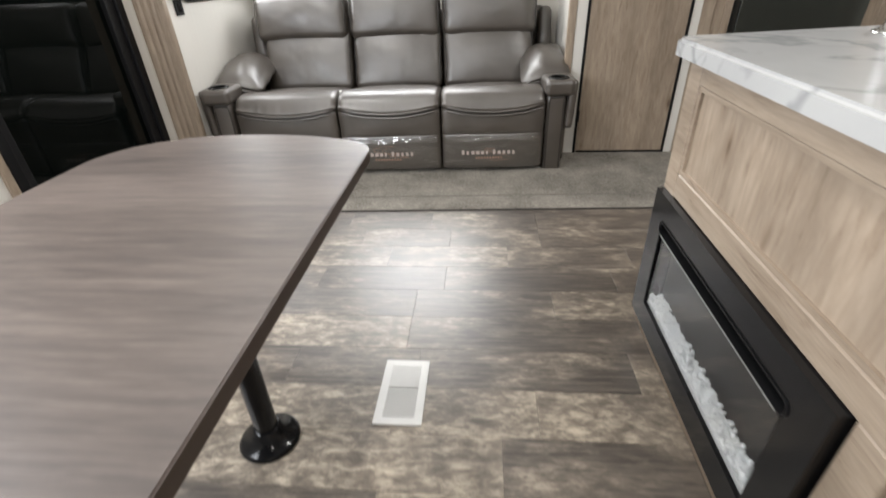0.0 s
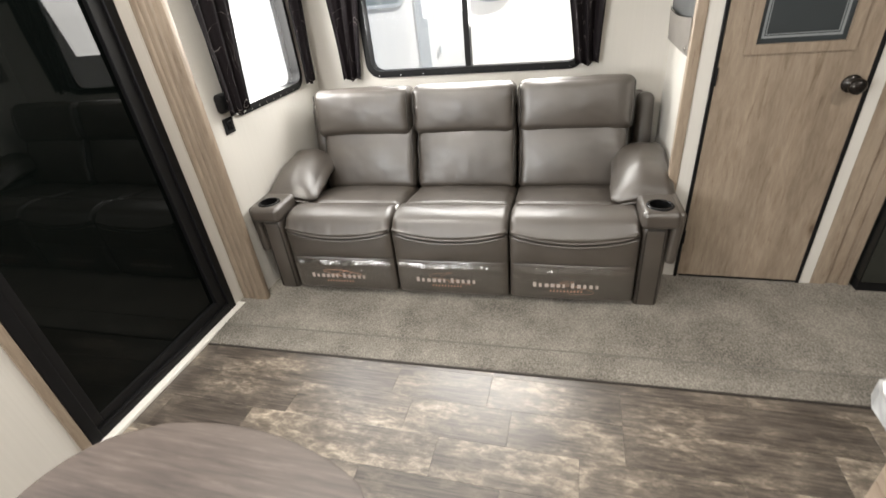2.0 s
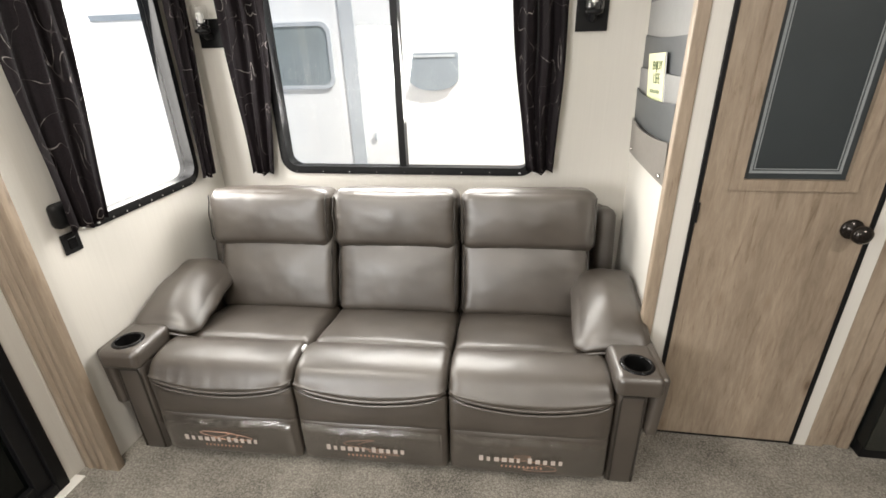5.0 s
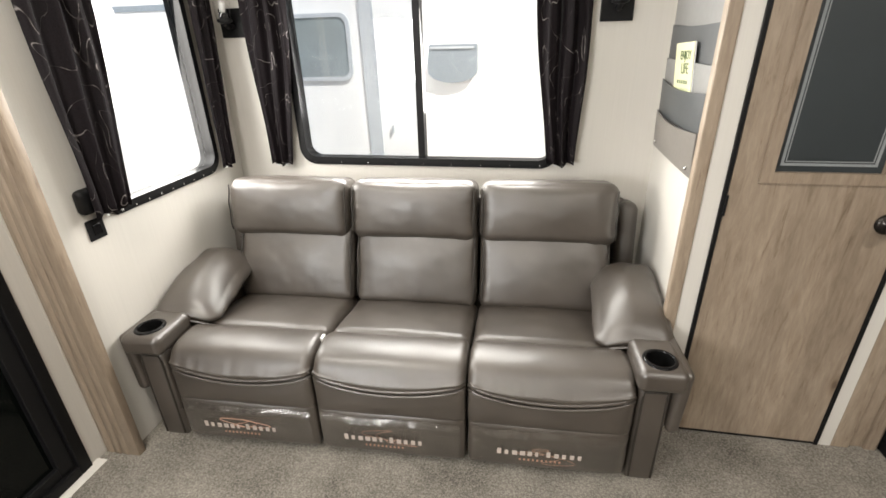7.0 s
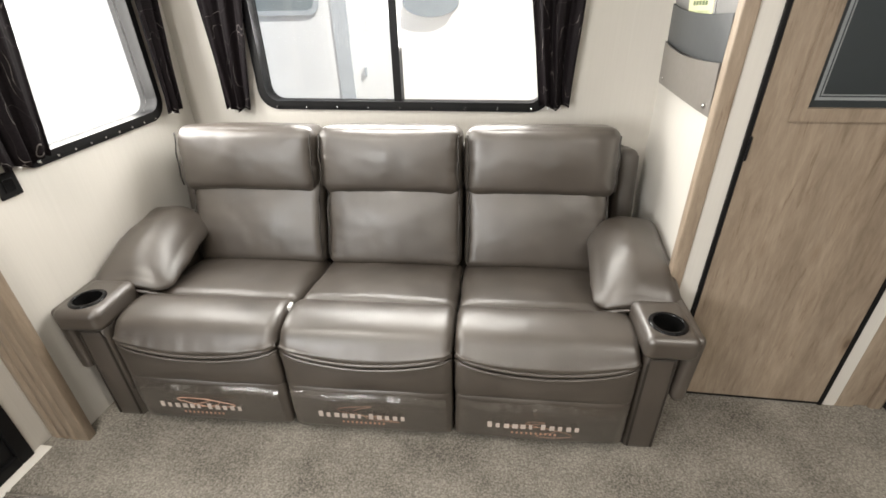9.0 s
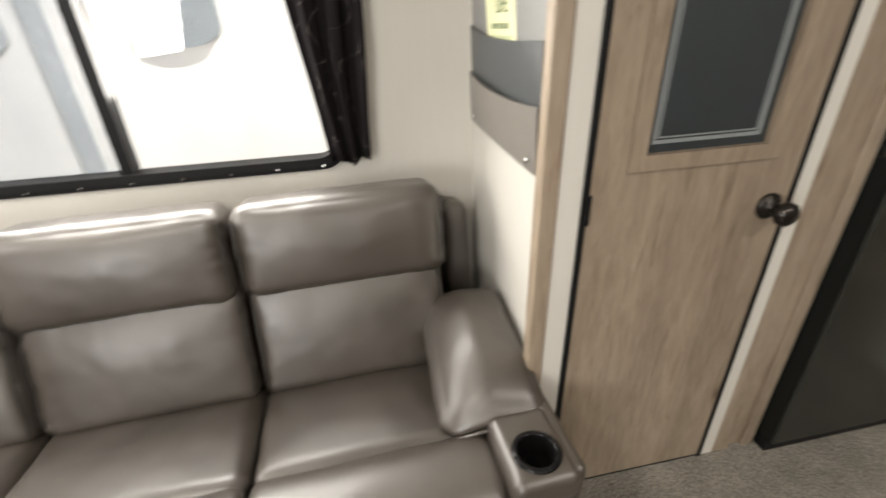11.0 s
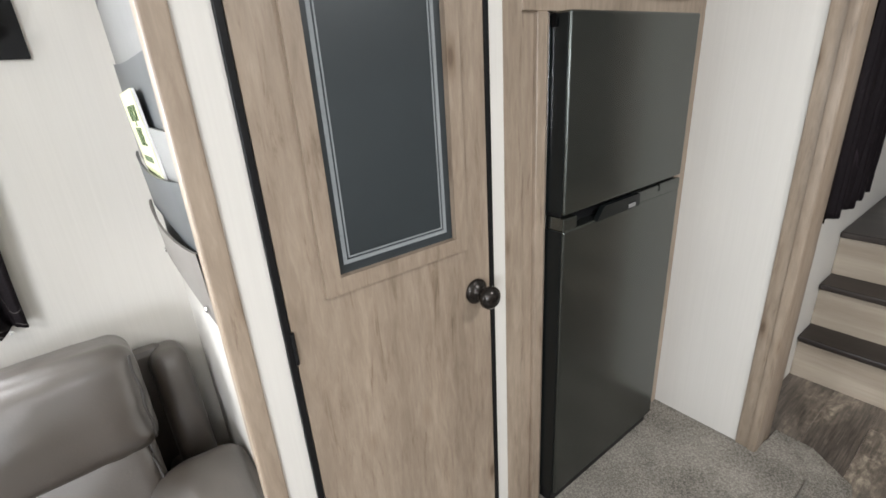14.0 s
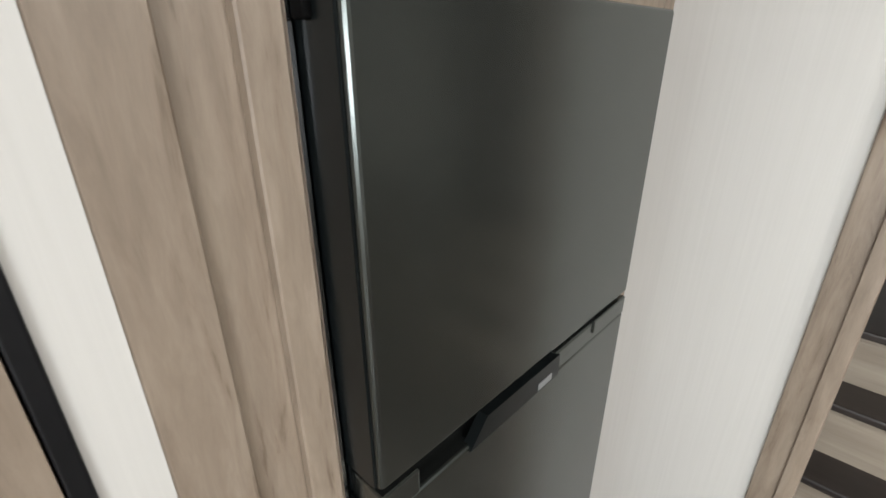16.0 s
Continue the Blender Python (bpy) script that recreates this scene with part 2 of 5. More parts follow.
def clear(name, tint=(1, 1, 1), rough=0.0, haze=0.0, base=0.04):
    """Clear thin pane or film: mostly see-through, with a mirror-like surface."""
    m = bpy.data.materials.new(name)
    m.use_nodes = True
    nt = m.node_tree
    nt.nodes.clear()
    out = nt.nodes.new("ShaderNodeOutputMaterial")
    tr = nt.nodes.new("ShaderNodeBsdfTransparent")
    tr.inputs[0].default_value = (*tint, 1)
    gl = nt.nodes.new("ShaderNodeBsdfGlossy")
    gl.inputs["Roughness"].default_value = rough
    fr = nt.nodes.new("ShaderNodeLayerWeight")
    fr.inputs[0].default_value = 0.5
    pw = nt.nodes.new("ShaderNodeMath")
    pw.operation = "POWER"
    pw.inputs[1].default_value = 4.5
    nt.links.new(fr.outputs["Facing"], pw.inputs[0])
    ma = nt.nodes.new("ShaderNodeMath")
    ma.operation = "MULTIPLY_ADD"
    ma.inputs[1].default_value, ma.inputs[2].default_value = 0.6, base
    nt.links.new(pw.outputs[0], ma.inputs[0])
    mx = nt.nodes.new("ShaderNodeMixShader")
    nt.links.new(ma.outputs[0], mx.inputs[0])
    nt.links.new(tr.outputs[0], mx.inputs[1])
    nt.links.new(gl.outputs[0], mx.inputs[2])
    if haze:
        n = noise_of(nt, coords(nt, (1, 1, 2.2)), 16, 4, 0.6, 1.0)
        b = nt.nodes.new("ShaderNodeBump")
        b.inputs["Strength"].default_value, b.inputs["Distance"].default_value = haze, 0.012
        nt.links.new(n, b.inputs["Height"])
        nt.links.new(b.outputs[0], gl.inputs["Normal"])
        nt.links.new(b.outputs[0], fr.inputs["Normal"])
    nt.links.new(mx.outputs[0], out.inputs[0])
    return m


def glow(name, color, strength):
    m, nt, bs = nodes_of(name)
    bs.inputs["Base Color"].default_value = (0.85, 0.85, 0.83, 1)
    bs.inputs["Emission Color"].default_value = (*color, 1)
    bs.inputs["Emission Strength"].default_value = strength
    return m


OAK = ((0.166, 0.126, 0.091), (0.266, 0.210, 0.157), (0.362, 0.294, 0.227))
M_WALL = wallpaper()
M_CEIL = plain("white_ceiling_board", (0.74, 0.73, 0.70), 0.6, scale=60, vary=0.03, bump=0.05)
M_OAK = wood("knotty_oak_print_vertical", *OAK, along="z", contrast=1.2)
M_OAK_X = wood("knotty_oak_print_across", *OAK, along="x")
M_OAK_Y = wood("knotty_oak_print_deep", *OAK, along="y")
M_TABLE = wood("taupe_laminate", (0.028, 0.022, 0.0195), (0.074, 0.0575, 0.049), (0.138, 0.111, 0.095), along="x", rough=0.46, knots=False, contrast=2.3)
M_RISER = wood("pale_grey_oak_riser", (0.27, 0.225, 0.175), (0.37, 0.315, 0.25), (0.46, 0.40, 0.325), along="y", knots=False)
M_TABLE_EDGE = plain("brown_edge_band", (0.05, 0.035, 0.028), 0.4)
M_FLOOR = vinyl_floor()
M_SEAM = plain("dark_floor_seam", (0.03, 0.024, 0.02), 0.7)
M_CARPET = carpet()
M_CARPET_SEAM = plain("carpet_binding", (0.15, 0.138, 0.12), 0.95, scale=200, bump=0.6, vary=0.25)
M_LEATHER = leather()
M_PIPING = plain("dark_leather_piping", (0.026, 0.022, 0.018), 0.5)
M_BLACK = plain("black_plastic", (0.007, 0.007, 0.0075), 0.42, vary=0.2, scale=80, bump=0.05, spec=0.2)
M_WELL = plain("matt_black_well", (0.003, 0.003, 0.003), 0.8, spec=0.05)
M_BLACK_GLOSS = plain("gloss_black", (0.006, 0.006, 0.0065), 0.16, vary=0.1, spec=0.22)
M_FRAME = plain("black_painted_metal", (0.0065, 0.0065, 0.007), 0.42, vary=0.2, spec=0.16)
M_BRONZE = plain("oil_rubbed_bronze", (0.03, 0.026, 0.023), 0.22, 0.7, vary=0.2)
M_CHROME = plain("chrome", (0.7, 0.7, 0.7), 0.08, 1.0, vary=0.03, bump=0)
M_TINT = tinted("smoked_glass", (0.0018, 0.0026, 0.0023), 0.02, 0.0)
M_CHALK = tinted("chalkboard_black", (0.026, 0.032, 0.035), 0.34, 0.001)
M_CHALKLINE = plain("chalk_white_print", (0.33, 0.35, 0.36), 0.8, vary=0.15, scale=120)
M_CHALKBORDER = plain("chalk_grey_print", (0.20, 0.215, 0.22), 0.7, vary=0.1, scale=120)
M_FRIDGE = plain("black_stainless", (0.102, 0.110, 0.102), 0.25, 0.92, vary=0.06, scale=200, bump=0.03)
M_FRIDGE_SIDE = plain("fridge_black_side", (0.006, 0.0075, 0.0075), 0.28, vary=0.1, spec=0.2)
M_MARBLE = marble()
M_CURTAIN = curtain_cloth("dark_patterned_curtain", (0.24, 0.22, 0.21))
M_CURTAIN_PLAIN = curtain_cloth("dark_plum_curtain", (0.03, 0.022, 0.027))
M_GLASS = clear("clear_window_glass")
M_SCREEN = clear("insect_screen_mesh", (0.87, 0.885, 0.90), 0.6, base=0.01)
M_FILM = clear("clear_plastic_film", (0.97, 0.97, 0.97), 0.08, haze=0.45, base=0.17)
M_WHITE_PLASTIC = plain("white_plastic", (0.58, 0.58, 0.565), 0.4, vary=0.04)
M_WHITE_TRIM = plain("white_trim", (0.70, 0.68, 0.63), 0.5, vary=0.05)
M_STAIR_TREAD = wood("dark_stained_tread", (0.012, 0.009, 0.008), (0.026, 0.02, 0.017), (0.05, 0.04, 0.034), along="y", rough=0.42, knots=False)
M_ORG_GREY = plain("grey_vinyl_pocket", (0.20, 0.20, 0.195), 0.42, vary=0.08, scale=50, bump=0.2)
M_ORG_DARK = plain("charcoal_vinyl_pocket", (0.055, 0.06, 0.064), 0.4, vary=0.1, scale=50, bump=0.2)
M_ORG_TAUPE = plain("taupe_vinyl_pocket", (0.17, 0.155, 0.14), 0.42, vary=0.1, scale=50, bump=0.2)
M_TRAILER = plain("white_gelcoat", (0.87, 0.865, 0.85), 0.25, vary=0.02, scale=3, bump=0)
M_TRAILER_GREY = plain("grey_trailer_trim", (0.50, 0.53, 0.55), 0.4)
M_VENT = plain("blue_grey_vent_plastic", (0.27, 0.31, 0.34), 0.5)
M_STRIPE = plain("dark_grey_stripe", (0.05, 0.052, 0.055), 0.4)
M_TRAILER_GLASS = tinted("trailer_window_glass", (0.24, 0.28, 0.29), 0.08)
M_EMBER = plain("crushed_glass_media", (0.84, 0.88, 0.93), 0.15, vary=0.15, scale=150, bump=0.8, dist=0.01)
M_LAMP = glow("lamp_diffuser", (1.0, 0.965, 0.92), 6.0)
M_GROUND = plain("pale_concrete", (0.38, 0.37, 0.35), 0.9, vary=0.3, scale=40, bump=0.4, dist=0.004)
M_YELLOW = plain("yellow_magazine_cover", (0.64, 0.64, 0.40), 0.4, vary=0.1, scale=20)
M_COVER = plain("green_and_white_print", (0.42, 0.46, 0.26), 0.4, vary=0.75, scale=55, bump=0)
M_PAPER = plain("white_paper", (0.75, 0.75, 0.73), 0.5)
M_INK = plain("dark_green_ink", (0.08, 0.12, 0.05), 0.5)
M_TAG_WHITE = plain("white_print", (0.46, 0.40, 0.36), 0.5)
M_TAG_COPPER = plain("copper_print", (0.45, 0.27, 0.19), 0.5)

# ---- mesh helpers ----


def box(bm, x0, x1, y0, y1, z0, z1, bevel=0.0, seg=2):
    m = Matrix.Translation(((x0 + x1) / 2, (y0 + y1) / 2, (z0 + z1) / 2)) @ Matrix.Diagonal((abs(x1 - x0), abs(y1 - y0), abs(z1 - z0), 1))
    r = bmesh.ops.create_cube(bm, size=1, matrix=m)
    if bevel:
        edges = list({e for v in r["verts"] for e in v.link_edges})
        bmesh.ops.bevel(bm, geom=edges, offset=bevel, segments=seg, affect="EDGES", profile=0.5)
    return bm


def nbox(*a, **k):
    return box(bmesh.new(), *a, **k)


def cyl(bm, m, r0, r1, depth, seg=24, caps=True):
    bmesh.ops.create_cone(bm, cap_ends=caps, segments=seg, radius1=r0, radius2=r1, depth=depth, matrix=m)
    return bm


def lathe(bm, profile, m=Matrix(), seg=24, caps=True):
    """Turns a profile of (radius, height) round the z axis."""
    rings = []
    for r, h in profile:
        rings.append([bm.verts.new(m @ Vector((r * math.cos(2 * math.pi * i / seg), r * math.sin(2 * math.pi * i / seg), h))) for i in range(seg)])
    for a, b in zip(rings, rings[1:]):
        for i in range(seg):
            j = (i + 1) % seg
            bm.faces.new((a[i], a[j], b[j], b[i]))
    for ring, flip in ((rings[0], True), (rings[-1], False)) if caps else ():
        bm.faces.new(ring[::-1] if flip else ring)
    return bm


def tube(bm, pts, r, seg=8):
    """A round tube along points."""
    pts = [Vector(p) for p in pts]
    rings = []
    for i, p in enumerate(pts):
        d = (pts[min(i + 1, len(pts) - 1)] - pts[max(i - 1, 0)]).normalized()
        up = Vector((0, 0, 1)) if abs(d.z) < 0.9 else Vector((0, 1, 0))
        s = d.cross(up).normalized()
        u = s.cross(d)
        rings.append([bm.verts.new(p + r * (math.cos(2 * math.pi * k / seg) * s + math.sin(2 * math.pi * k / seg) * u)) for k in range(seg)])
    for a, b in zip(rings, rings[1:]):
        for i in range(seg):
            j = (i + 1) % seg
            bm.faces.new((a[i], a[j], b[j], b[i]))
    bm.faces.new(rings[0][::-1])
    bm.faces.new(rings[-1])
    return bm


def rounded_outline(x0, x1, z0, z1, r, n=8):
    pts = []
    for cx, cz, a0 in ((x1 - r, z0 + r, -90), (x1 - r, z1 - r, 0), (x0 + r, z1 - r, 90), (x0 + r, z0 + r, 180)):
        for i in range(n + 1):
            a = radians(a0 + 90 * i / n)
            pts.append((cx + r * math.cos(a), cz + r * math.sin(a)))
    return pts


def ring_frame(bm, outer, inner, place, d0, d1):
    """A frame between two outlines of equal length; place(u, v, d) gives the world point."""
    n = len(outer)
    vs = [[bm.verts.new(place(u, v, d)) for u, v in pts] for pts, d in ((outer, d0), (outer, d1), (inner, d1), (inner, d0))]
    for k in range(4):
        a, b = vs[k], vs[(k + 1) % 4]
        for i in range(n):
            j = (i + 1) % n
            bm.faces.new((a[i], a[j], b[j], b[i]))
    bmesh.ops.recalc_face_normals(bm, faces=bm.faces)
    return bm


def slab(bm, outline, place, d0, d1):
    """A solid plate with the given outline."""
    a = [bm.verts.new(place(u, v, d0)) for u, v in outline]
    b = [bm.verts.new(place(u, v, d1)) for u, v in outline]
    bm.faces.new(a)
    bm.faces.new(b[::-1])
    n = len(a)
    for i in range(n):
        j = (i + 1) % n
        bm.faces.new((a[j], a[i], b[i], b[j]))
    bmesh.ops.recalc_face_normals(bm, faces=bm.faces)
    return bm


def smooth(bm, angle=50):
    for f in bm.faces:
        f.smooth = True
    for e in bm.edges:
        if len(e.link_faces) == 2 and e.calc_face_angle(0) > radians(angle):
            e.smooth = False
    return bm


def cushion(bm, c, half, r, bulge=(0, 0, 0), n=14, wrinkle=0.0, seed=0, turn=(0, 0, 0), gather=0.0, pucker=0.0):
    """A soft padded block: rounded edges, bulging faces, slight wrinkles."""
    tmp = bmesh.new()
    bmesh.ops.create_cube(tmp, size=2)
    bmesh.ops.subdivide_edges(tmp, edges=tmp.edges[:], cuts=n, use_grid_fill=True)
    hx = Vector(half)
    inner = Vector([max(h - r, 0.001) for h in half])
    for v in tmp.verts:
        u = v.co.copy()
        p = Vector((u.x * hx.x, u.y * hx.y, u.z * hx.z))
        q = Vector([max(-inner[i], min(inner[i], p[i])) for i in range(3)])
        d = p - q
        if d.length > 1e-6:
            p = q + d.normalized() * r
        fx, fy, fz = 1 - u.x ** 2, 1 - u.y ** 2, 1 - u.z ** 2
        p.x += math.copysign(bulge[0] * fy * fz, u.x) * abs(u.x)
        p.y += math.copysign(bulge[1] * fx * fz, u.y) * abs(u.y)
        p.z += math.copysign(bulge[2] * fx * fy, u.z) * abs(u.z)
        if wrinkle:
            k = noise.noise(Vector((p.x * 9 + seed * 7.1, p.y * 9, p.z * 9))) + 0.5 * noise.noise(Vector((p.x * 24 + seed, p.y * 24, p.z * 24)))
            p += Vector((u.x, u.y, u.z)).normalized() * wrinkle * k
        if gather and u.y < 0.4:
            g = noise.noise(Vector((p.x * 34 + seed * 3.3, p.z * 5, seed)))
            edge = 0.4 + 0.6 * abs(u.x) ** 3
            p.y -= gather * edge * (abs(g) ** 1.3) * math.copysign(1, g)
            p.z += 0.5 * gather * edge * g
        if pucker and u.y < 0:
            side = math.exp(-(1 - abs(u.x)) / 0.10) + 0.6 * math.exp(-(1 - abs(u.z)) / 0.08)
            p.y -= pucker * side * noise.noise(Vector((p.x * 30 + seed * 1.7, p.z * 42, seed * 2.9)))
        v.co = p
    m = Matrix.Translation(c) @ Euler([radians(a) for a in turn]).to_matrix().to_4x4()
    bmesh.ops.transform(tmp, matrix=m, verts=tmp.verts[:])
    for f in tmp.faces:
        f.smooth = True
    me = bpy.data.meshes.new("tmp")
    tmp.to_mesh(me)
    tmp.free()
    bm.from_mesh(me)
    bpy.data.meshes.remove(me)
    return bm


def thing(name, base, label, category, group="", kind=""):
    ob = new(name)
    ob.location = base
    ob.empty_display_size = 0.1
    return tagged(ob, label, category, group, kind)


def part(name, bm, material, parent, label=""):
    """Links a bmesh, given in world metres, as one mesh under a thing or a part."""
    root = parent
    while root.parent:
        root = root.parent
    bmesh.ops.translate(bm, verts=bm.verts[:], vec=-root.location)
    me = bpy.data.meshes.new(name)
    bm.to_mesh(me)
    bm.free()
    me.materials.append(material)
    ob = new(name, me)
    ob.parent = parent
    return tagged(ob, label)


def structure(name, bm, material, label, category):
    me = bpy.data.meshes.new(name)
    bm.to_mesh(me)
    bm.free()
    me.materials.append(material)
    return tagged(new(name, me), label, category, kind="structure")


def child(name, bm, material, parent, label=""):
    """A part of a piece of the setting, whose origin lies at the world's."""
    me = bpy.data.meshes.new(name)
    bm.to_mesh(me)
    bm.free()
    me.materials.append(material)
    ob = new(name, me)
    ob.parent = parent
    return tagged(ob, label)


def text_mesh(words, size, m, bold=0.0):
    cu = bpy.data.curves.new("words", "FONT")
    cu.body, cu.size, cu.extrude, cu.align_x, cu.offset = words, size, 0.0006, "CENTER", bold
    tmp = new("words", cu)
    me = bpy.data.meshes.new_from_object(tmp.evaluated_get(bpy.context.evaluated_depsgraph_get()))
    bm = bmesh.new()
    bm.from_mesh(me)
    bpy.data.objects.remove(tmp)
    bmesh.ops.transform(bm, matrix=m, verts=bm.verts[:])
    return bm

# ---- the shell ----
Y_BACK, X_END, Y_FACE, X_DOOR = 4.10, -1.10, 3.45, -1.21
Z_SLIDE, Z_CEIL = 2.158, 2.42


def at_y(y0):
    return lambda u, v, d: Vector((u, y0 + d, v))


def at_x(x0):
    return lambda u, v, d: Vector((x0 + d, u, v))


def at_z(z0):
    return lambda u, v, d: Vector((u, v, z0 + d))


def wall_with_hole(name, place, span, hole, r, thick, label):
    """A wall panel with a rounded window opening through it."""
    u0, u1, v0, v1 = span
    inner = rounded_outline(*hole, r)
    n = len(inner)
    q = n // 4
    cu, cv = (hole[0] + hole[1]) / 2, (hole[2] + hole[3]) / 2
    outer = []
    for k, (u, v) in enumerate(inner):
        side, j = divmod(k, q)
        f = j / (q - 1)
        corner = ((u1, v0), (u1, v1), (u0, v1), (u0, v0))[side]
        if f < 0.5:
            prev = {0: (u, v0), 1: (u1, v), 2: (u, v1), 3: (u0, v)}[side]
            g = f * 2
            outer.append((prev[0] + (corner[0] - prev[0]) * g, prev[1] + (corner[1] - prev[1]) * g))
        else:
            nxt = {0: (u1, v), 1: (u, v1), 2: (u0, v), 3: (u, v0)}[side]
            g = (f - 0.5) * 2
            outer.append((corner[0] + (nxt[0] - corner[0]) * g, corner[1] + (nxt[1] - corner[1]) * g))
    return structure(name, ring_frame(bmesh.new(), outer, inner, place, 0, thick), M_WALL, label, "wall")


WB = (-0.715, 0.545, 0.96, 1.86)
WL = (3.22, 3.888, 0.965, 1.86)
wall_with_hole("wall_back", at_y(Y_BACK), (-1.16, 1.06, 0, 2.2), WB, 0.07, 0.05, "off-white linen wallboard behind the sofa, with a window")
wall_with_hole("wall_end", at_x(X_END), (2.97, 4.10, 0, 2.2), WL, 0.07, -0.05, "off-white linen wallboard at the slide-out's end, with a window")
structure("wall_organizer", nbox(0.985, 1.055, Y_FACE + 0.02, 4.10, 0, 2.15), M_WALL, "narrow off-white wallboard beside the sofa", "wall")
wp = bmesh.new()
box(wp, 1.0, 1.058, Y_FACE, Y_FACE + 0.05, 0, Z_SLIDE)
box(wp, 1.614, 1.66, Y_FACE, Y_FACE + 0.05, 0, Z_SLIDE)
box(wp, 1.058, 1.614, Y_FACE, Y_FACE + 0.05, 1.936, Z_SLIDE)
structure("wall_pantry", wp, M_WALL, "off-white linen wallboard around the pantry door", "wall")
structure("wall_slide_end", nbox(2.615, 2.68, 3.075, 4.1, 0, Z_SLIDE), M_WALL, "off-white linen wallboard beside the refrigerator", "wall")
structure("wall_behind_cabinets", nbox(1.06, 2.68, 4.1, 4.15, 0, 2.2), M_WALL, "plain wallboard closing the slide-out", "wall")
# main body of the trailer
ws = bmesh.new()
box(ws, -1.26, X_DOOR, -1.6, 0.1, 0, Z_CEIL)
box(ws, -1.26, X_DOOR, 0.1, 1.4, 0, 0.95)
box(ws, -1.26, X_DOOR, 0.1, 1.4, 1.78, Z_CEIL)
box(ws, -1.26, X_DOOR, 1.4, 1.93, 0, Z_CEIL)
box(ws, -1.26, X_DOOR, 1.93, 2.0, 0, Z_CEIL)
box(ws, -1.26, X_DOOR, 2.0, 2.895, 1.98, Z_CEIL)
box(ws, -1.26, X_DOOR, 2.895, 2.965, 0, Z_CEIL)
box(ws, -1.26, X_DOOR + 0.003, 2.965, 3.04, 0, Z_CEIL)
structure("wall_side", ws, M_WALL, "off-white wallboard around the tinted glass door", "wall")
structure("wall_south", nbox(-1.26, 5.2, -1.66, -1.6, 0, Z_CEIL), M_WALL, "plain off-white wallboard behind the walker", "wall")
structure("wall_over_slide", nbox(-1.26, 2.75, 3.0, 3.06, 2.26, Z_CEIL), M_WALL, "off-white strip above the slide-out opening", "wall")
wall_with_hole("wall_stairs", at_y(3.13), (2.68, 5.2, 0, 2.9), (2.99, 3.55, 0.98, 1.98), 0.06, 0.06, "off-white wallboard beside the stairs, with a window")
structure("wall_hall", nbox(5.2, 5.26, -1.66, 3.19, 0, 2.9), M_WALL, "plain off-white wallboard at the top of the stairs", "wall")
structure("wall_stair_inner", nbox(3.3, 5.2, 1.95, 2.0, 0, 2.9), M_WALL, "plain off-white wallboard along the stairs", "wall")
structure("ceiling", nbox(-1.26, 3.3, -1.66, 3.06, Z_CEIL, Z_CEIL + 0.05), M_CEIL, "white ceiling board of the main room", "ceiling")
structure("ceiling_hall", nbox(3.3, 5.26, -1.66, 3.19, 2.9, 2.95), M_CEIL, "white ceiling board over the stairs", "ceiling")
# unseen piece, added to close a gap that let the sun in
structure("wall_hall_sun_stop", nbox(3.3, 5.26, -1.66, -1.6, Z_CEIL + 0.002, 2.9), M_WALL, "unseen plain wallboard added above the kitchen side to block the sun", "wall")
structure("wall_hall_drop", nbox(3.3, 3.35, -1.66, 3.13, Z_CEIL, 2.9), M_WALL, "plain drop between two ceiling heights", "wall")
sc = bmesh.new()
box(sc, -1.16, 2.68, 3.055, 4.15, Z_SLIDE, Z_SLIDE + 0.05)
structure("ceiling_slide", sc, M_CEIL, "white ceiling board of the slide-out", "ceiling")
structure("trim_slide_ceiling", nbox(2.59, 2.615, 3.08, 3.45, Z_SLIDE - 0.011, Z_SLIDE - 0.001, bevel=0.003), M_WHITE_TRIM, "white ceiling edge trim", "trim")
structure("trim_header", nbox(-1.21, 2.75, 3.03, 3.075, 2.13, 2.26, bevel=0.006), M_OAK_X, "oak-print header over the slide-out opening", "trim")


def fluted_post(name, x0, x1, y0, y1, z1, side, label):
    """A post with three rounded ridges along its face."""
    bm = box(bmesh.new(), x0, x1, y0, y1, 0, z1, bevel=0.004)
    n = 3
    if side == "y":
        w = (x1 - x0 - 0.05) / n
        for i in range(n):
            c = x0 + 0.008 + w * (i + 0.5)
            cyl(bm, Matrix.Translation((c, y0 + 0.004, z1 / 2)) @ Matrix.Diagonal((1, 0.45, 1, 1)), w * 0.46, w * 0.46, z1 - 0.004, 16)
    else:
        box(bm, x0 - 0.007, x0 + 0.001, y0 + 0.002, y0 + 0.03, 0, z1 - 0.004, bevel=0.002)
    return structure(name, smooth(bm, 35), M_OAK, label, "trim")


fluted_post("trim_post_end", -1.205, -1.05, 2.966, 3.0, 2.13, "y", "oak-print post with fluted face at the slide-out opening")
fluted_post("trim_post_front", 2.607, 2.75, 3.035, 3.11, 2.13, "x", "oak-print post at the slide-out opening beside the stairs")
ct = bmesh.new()
box(ct, 0.958, 1.0, Y_FACE - 0.008, Y_FACE + 0.03, 0, Z_SLIDE, bevel=0.004)
structure("trim_corner", ct, M_OAK, "oak-print corner strip beside the pantry door", "trim")
structure("subfloor", nbox(-1.26, 5.2, -1.66, 4.15, -0.06, -0.006), M_SEAM, "dark sheet under the plank floor", "floor")

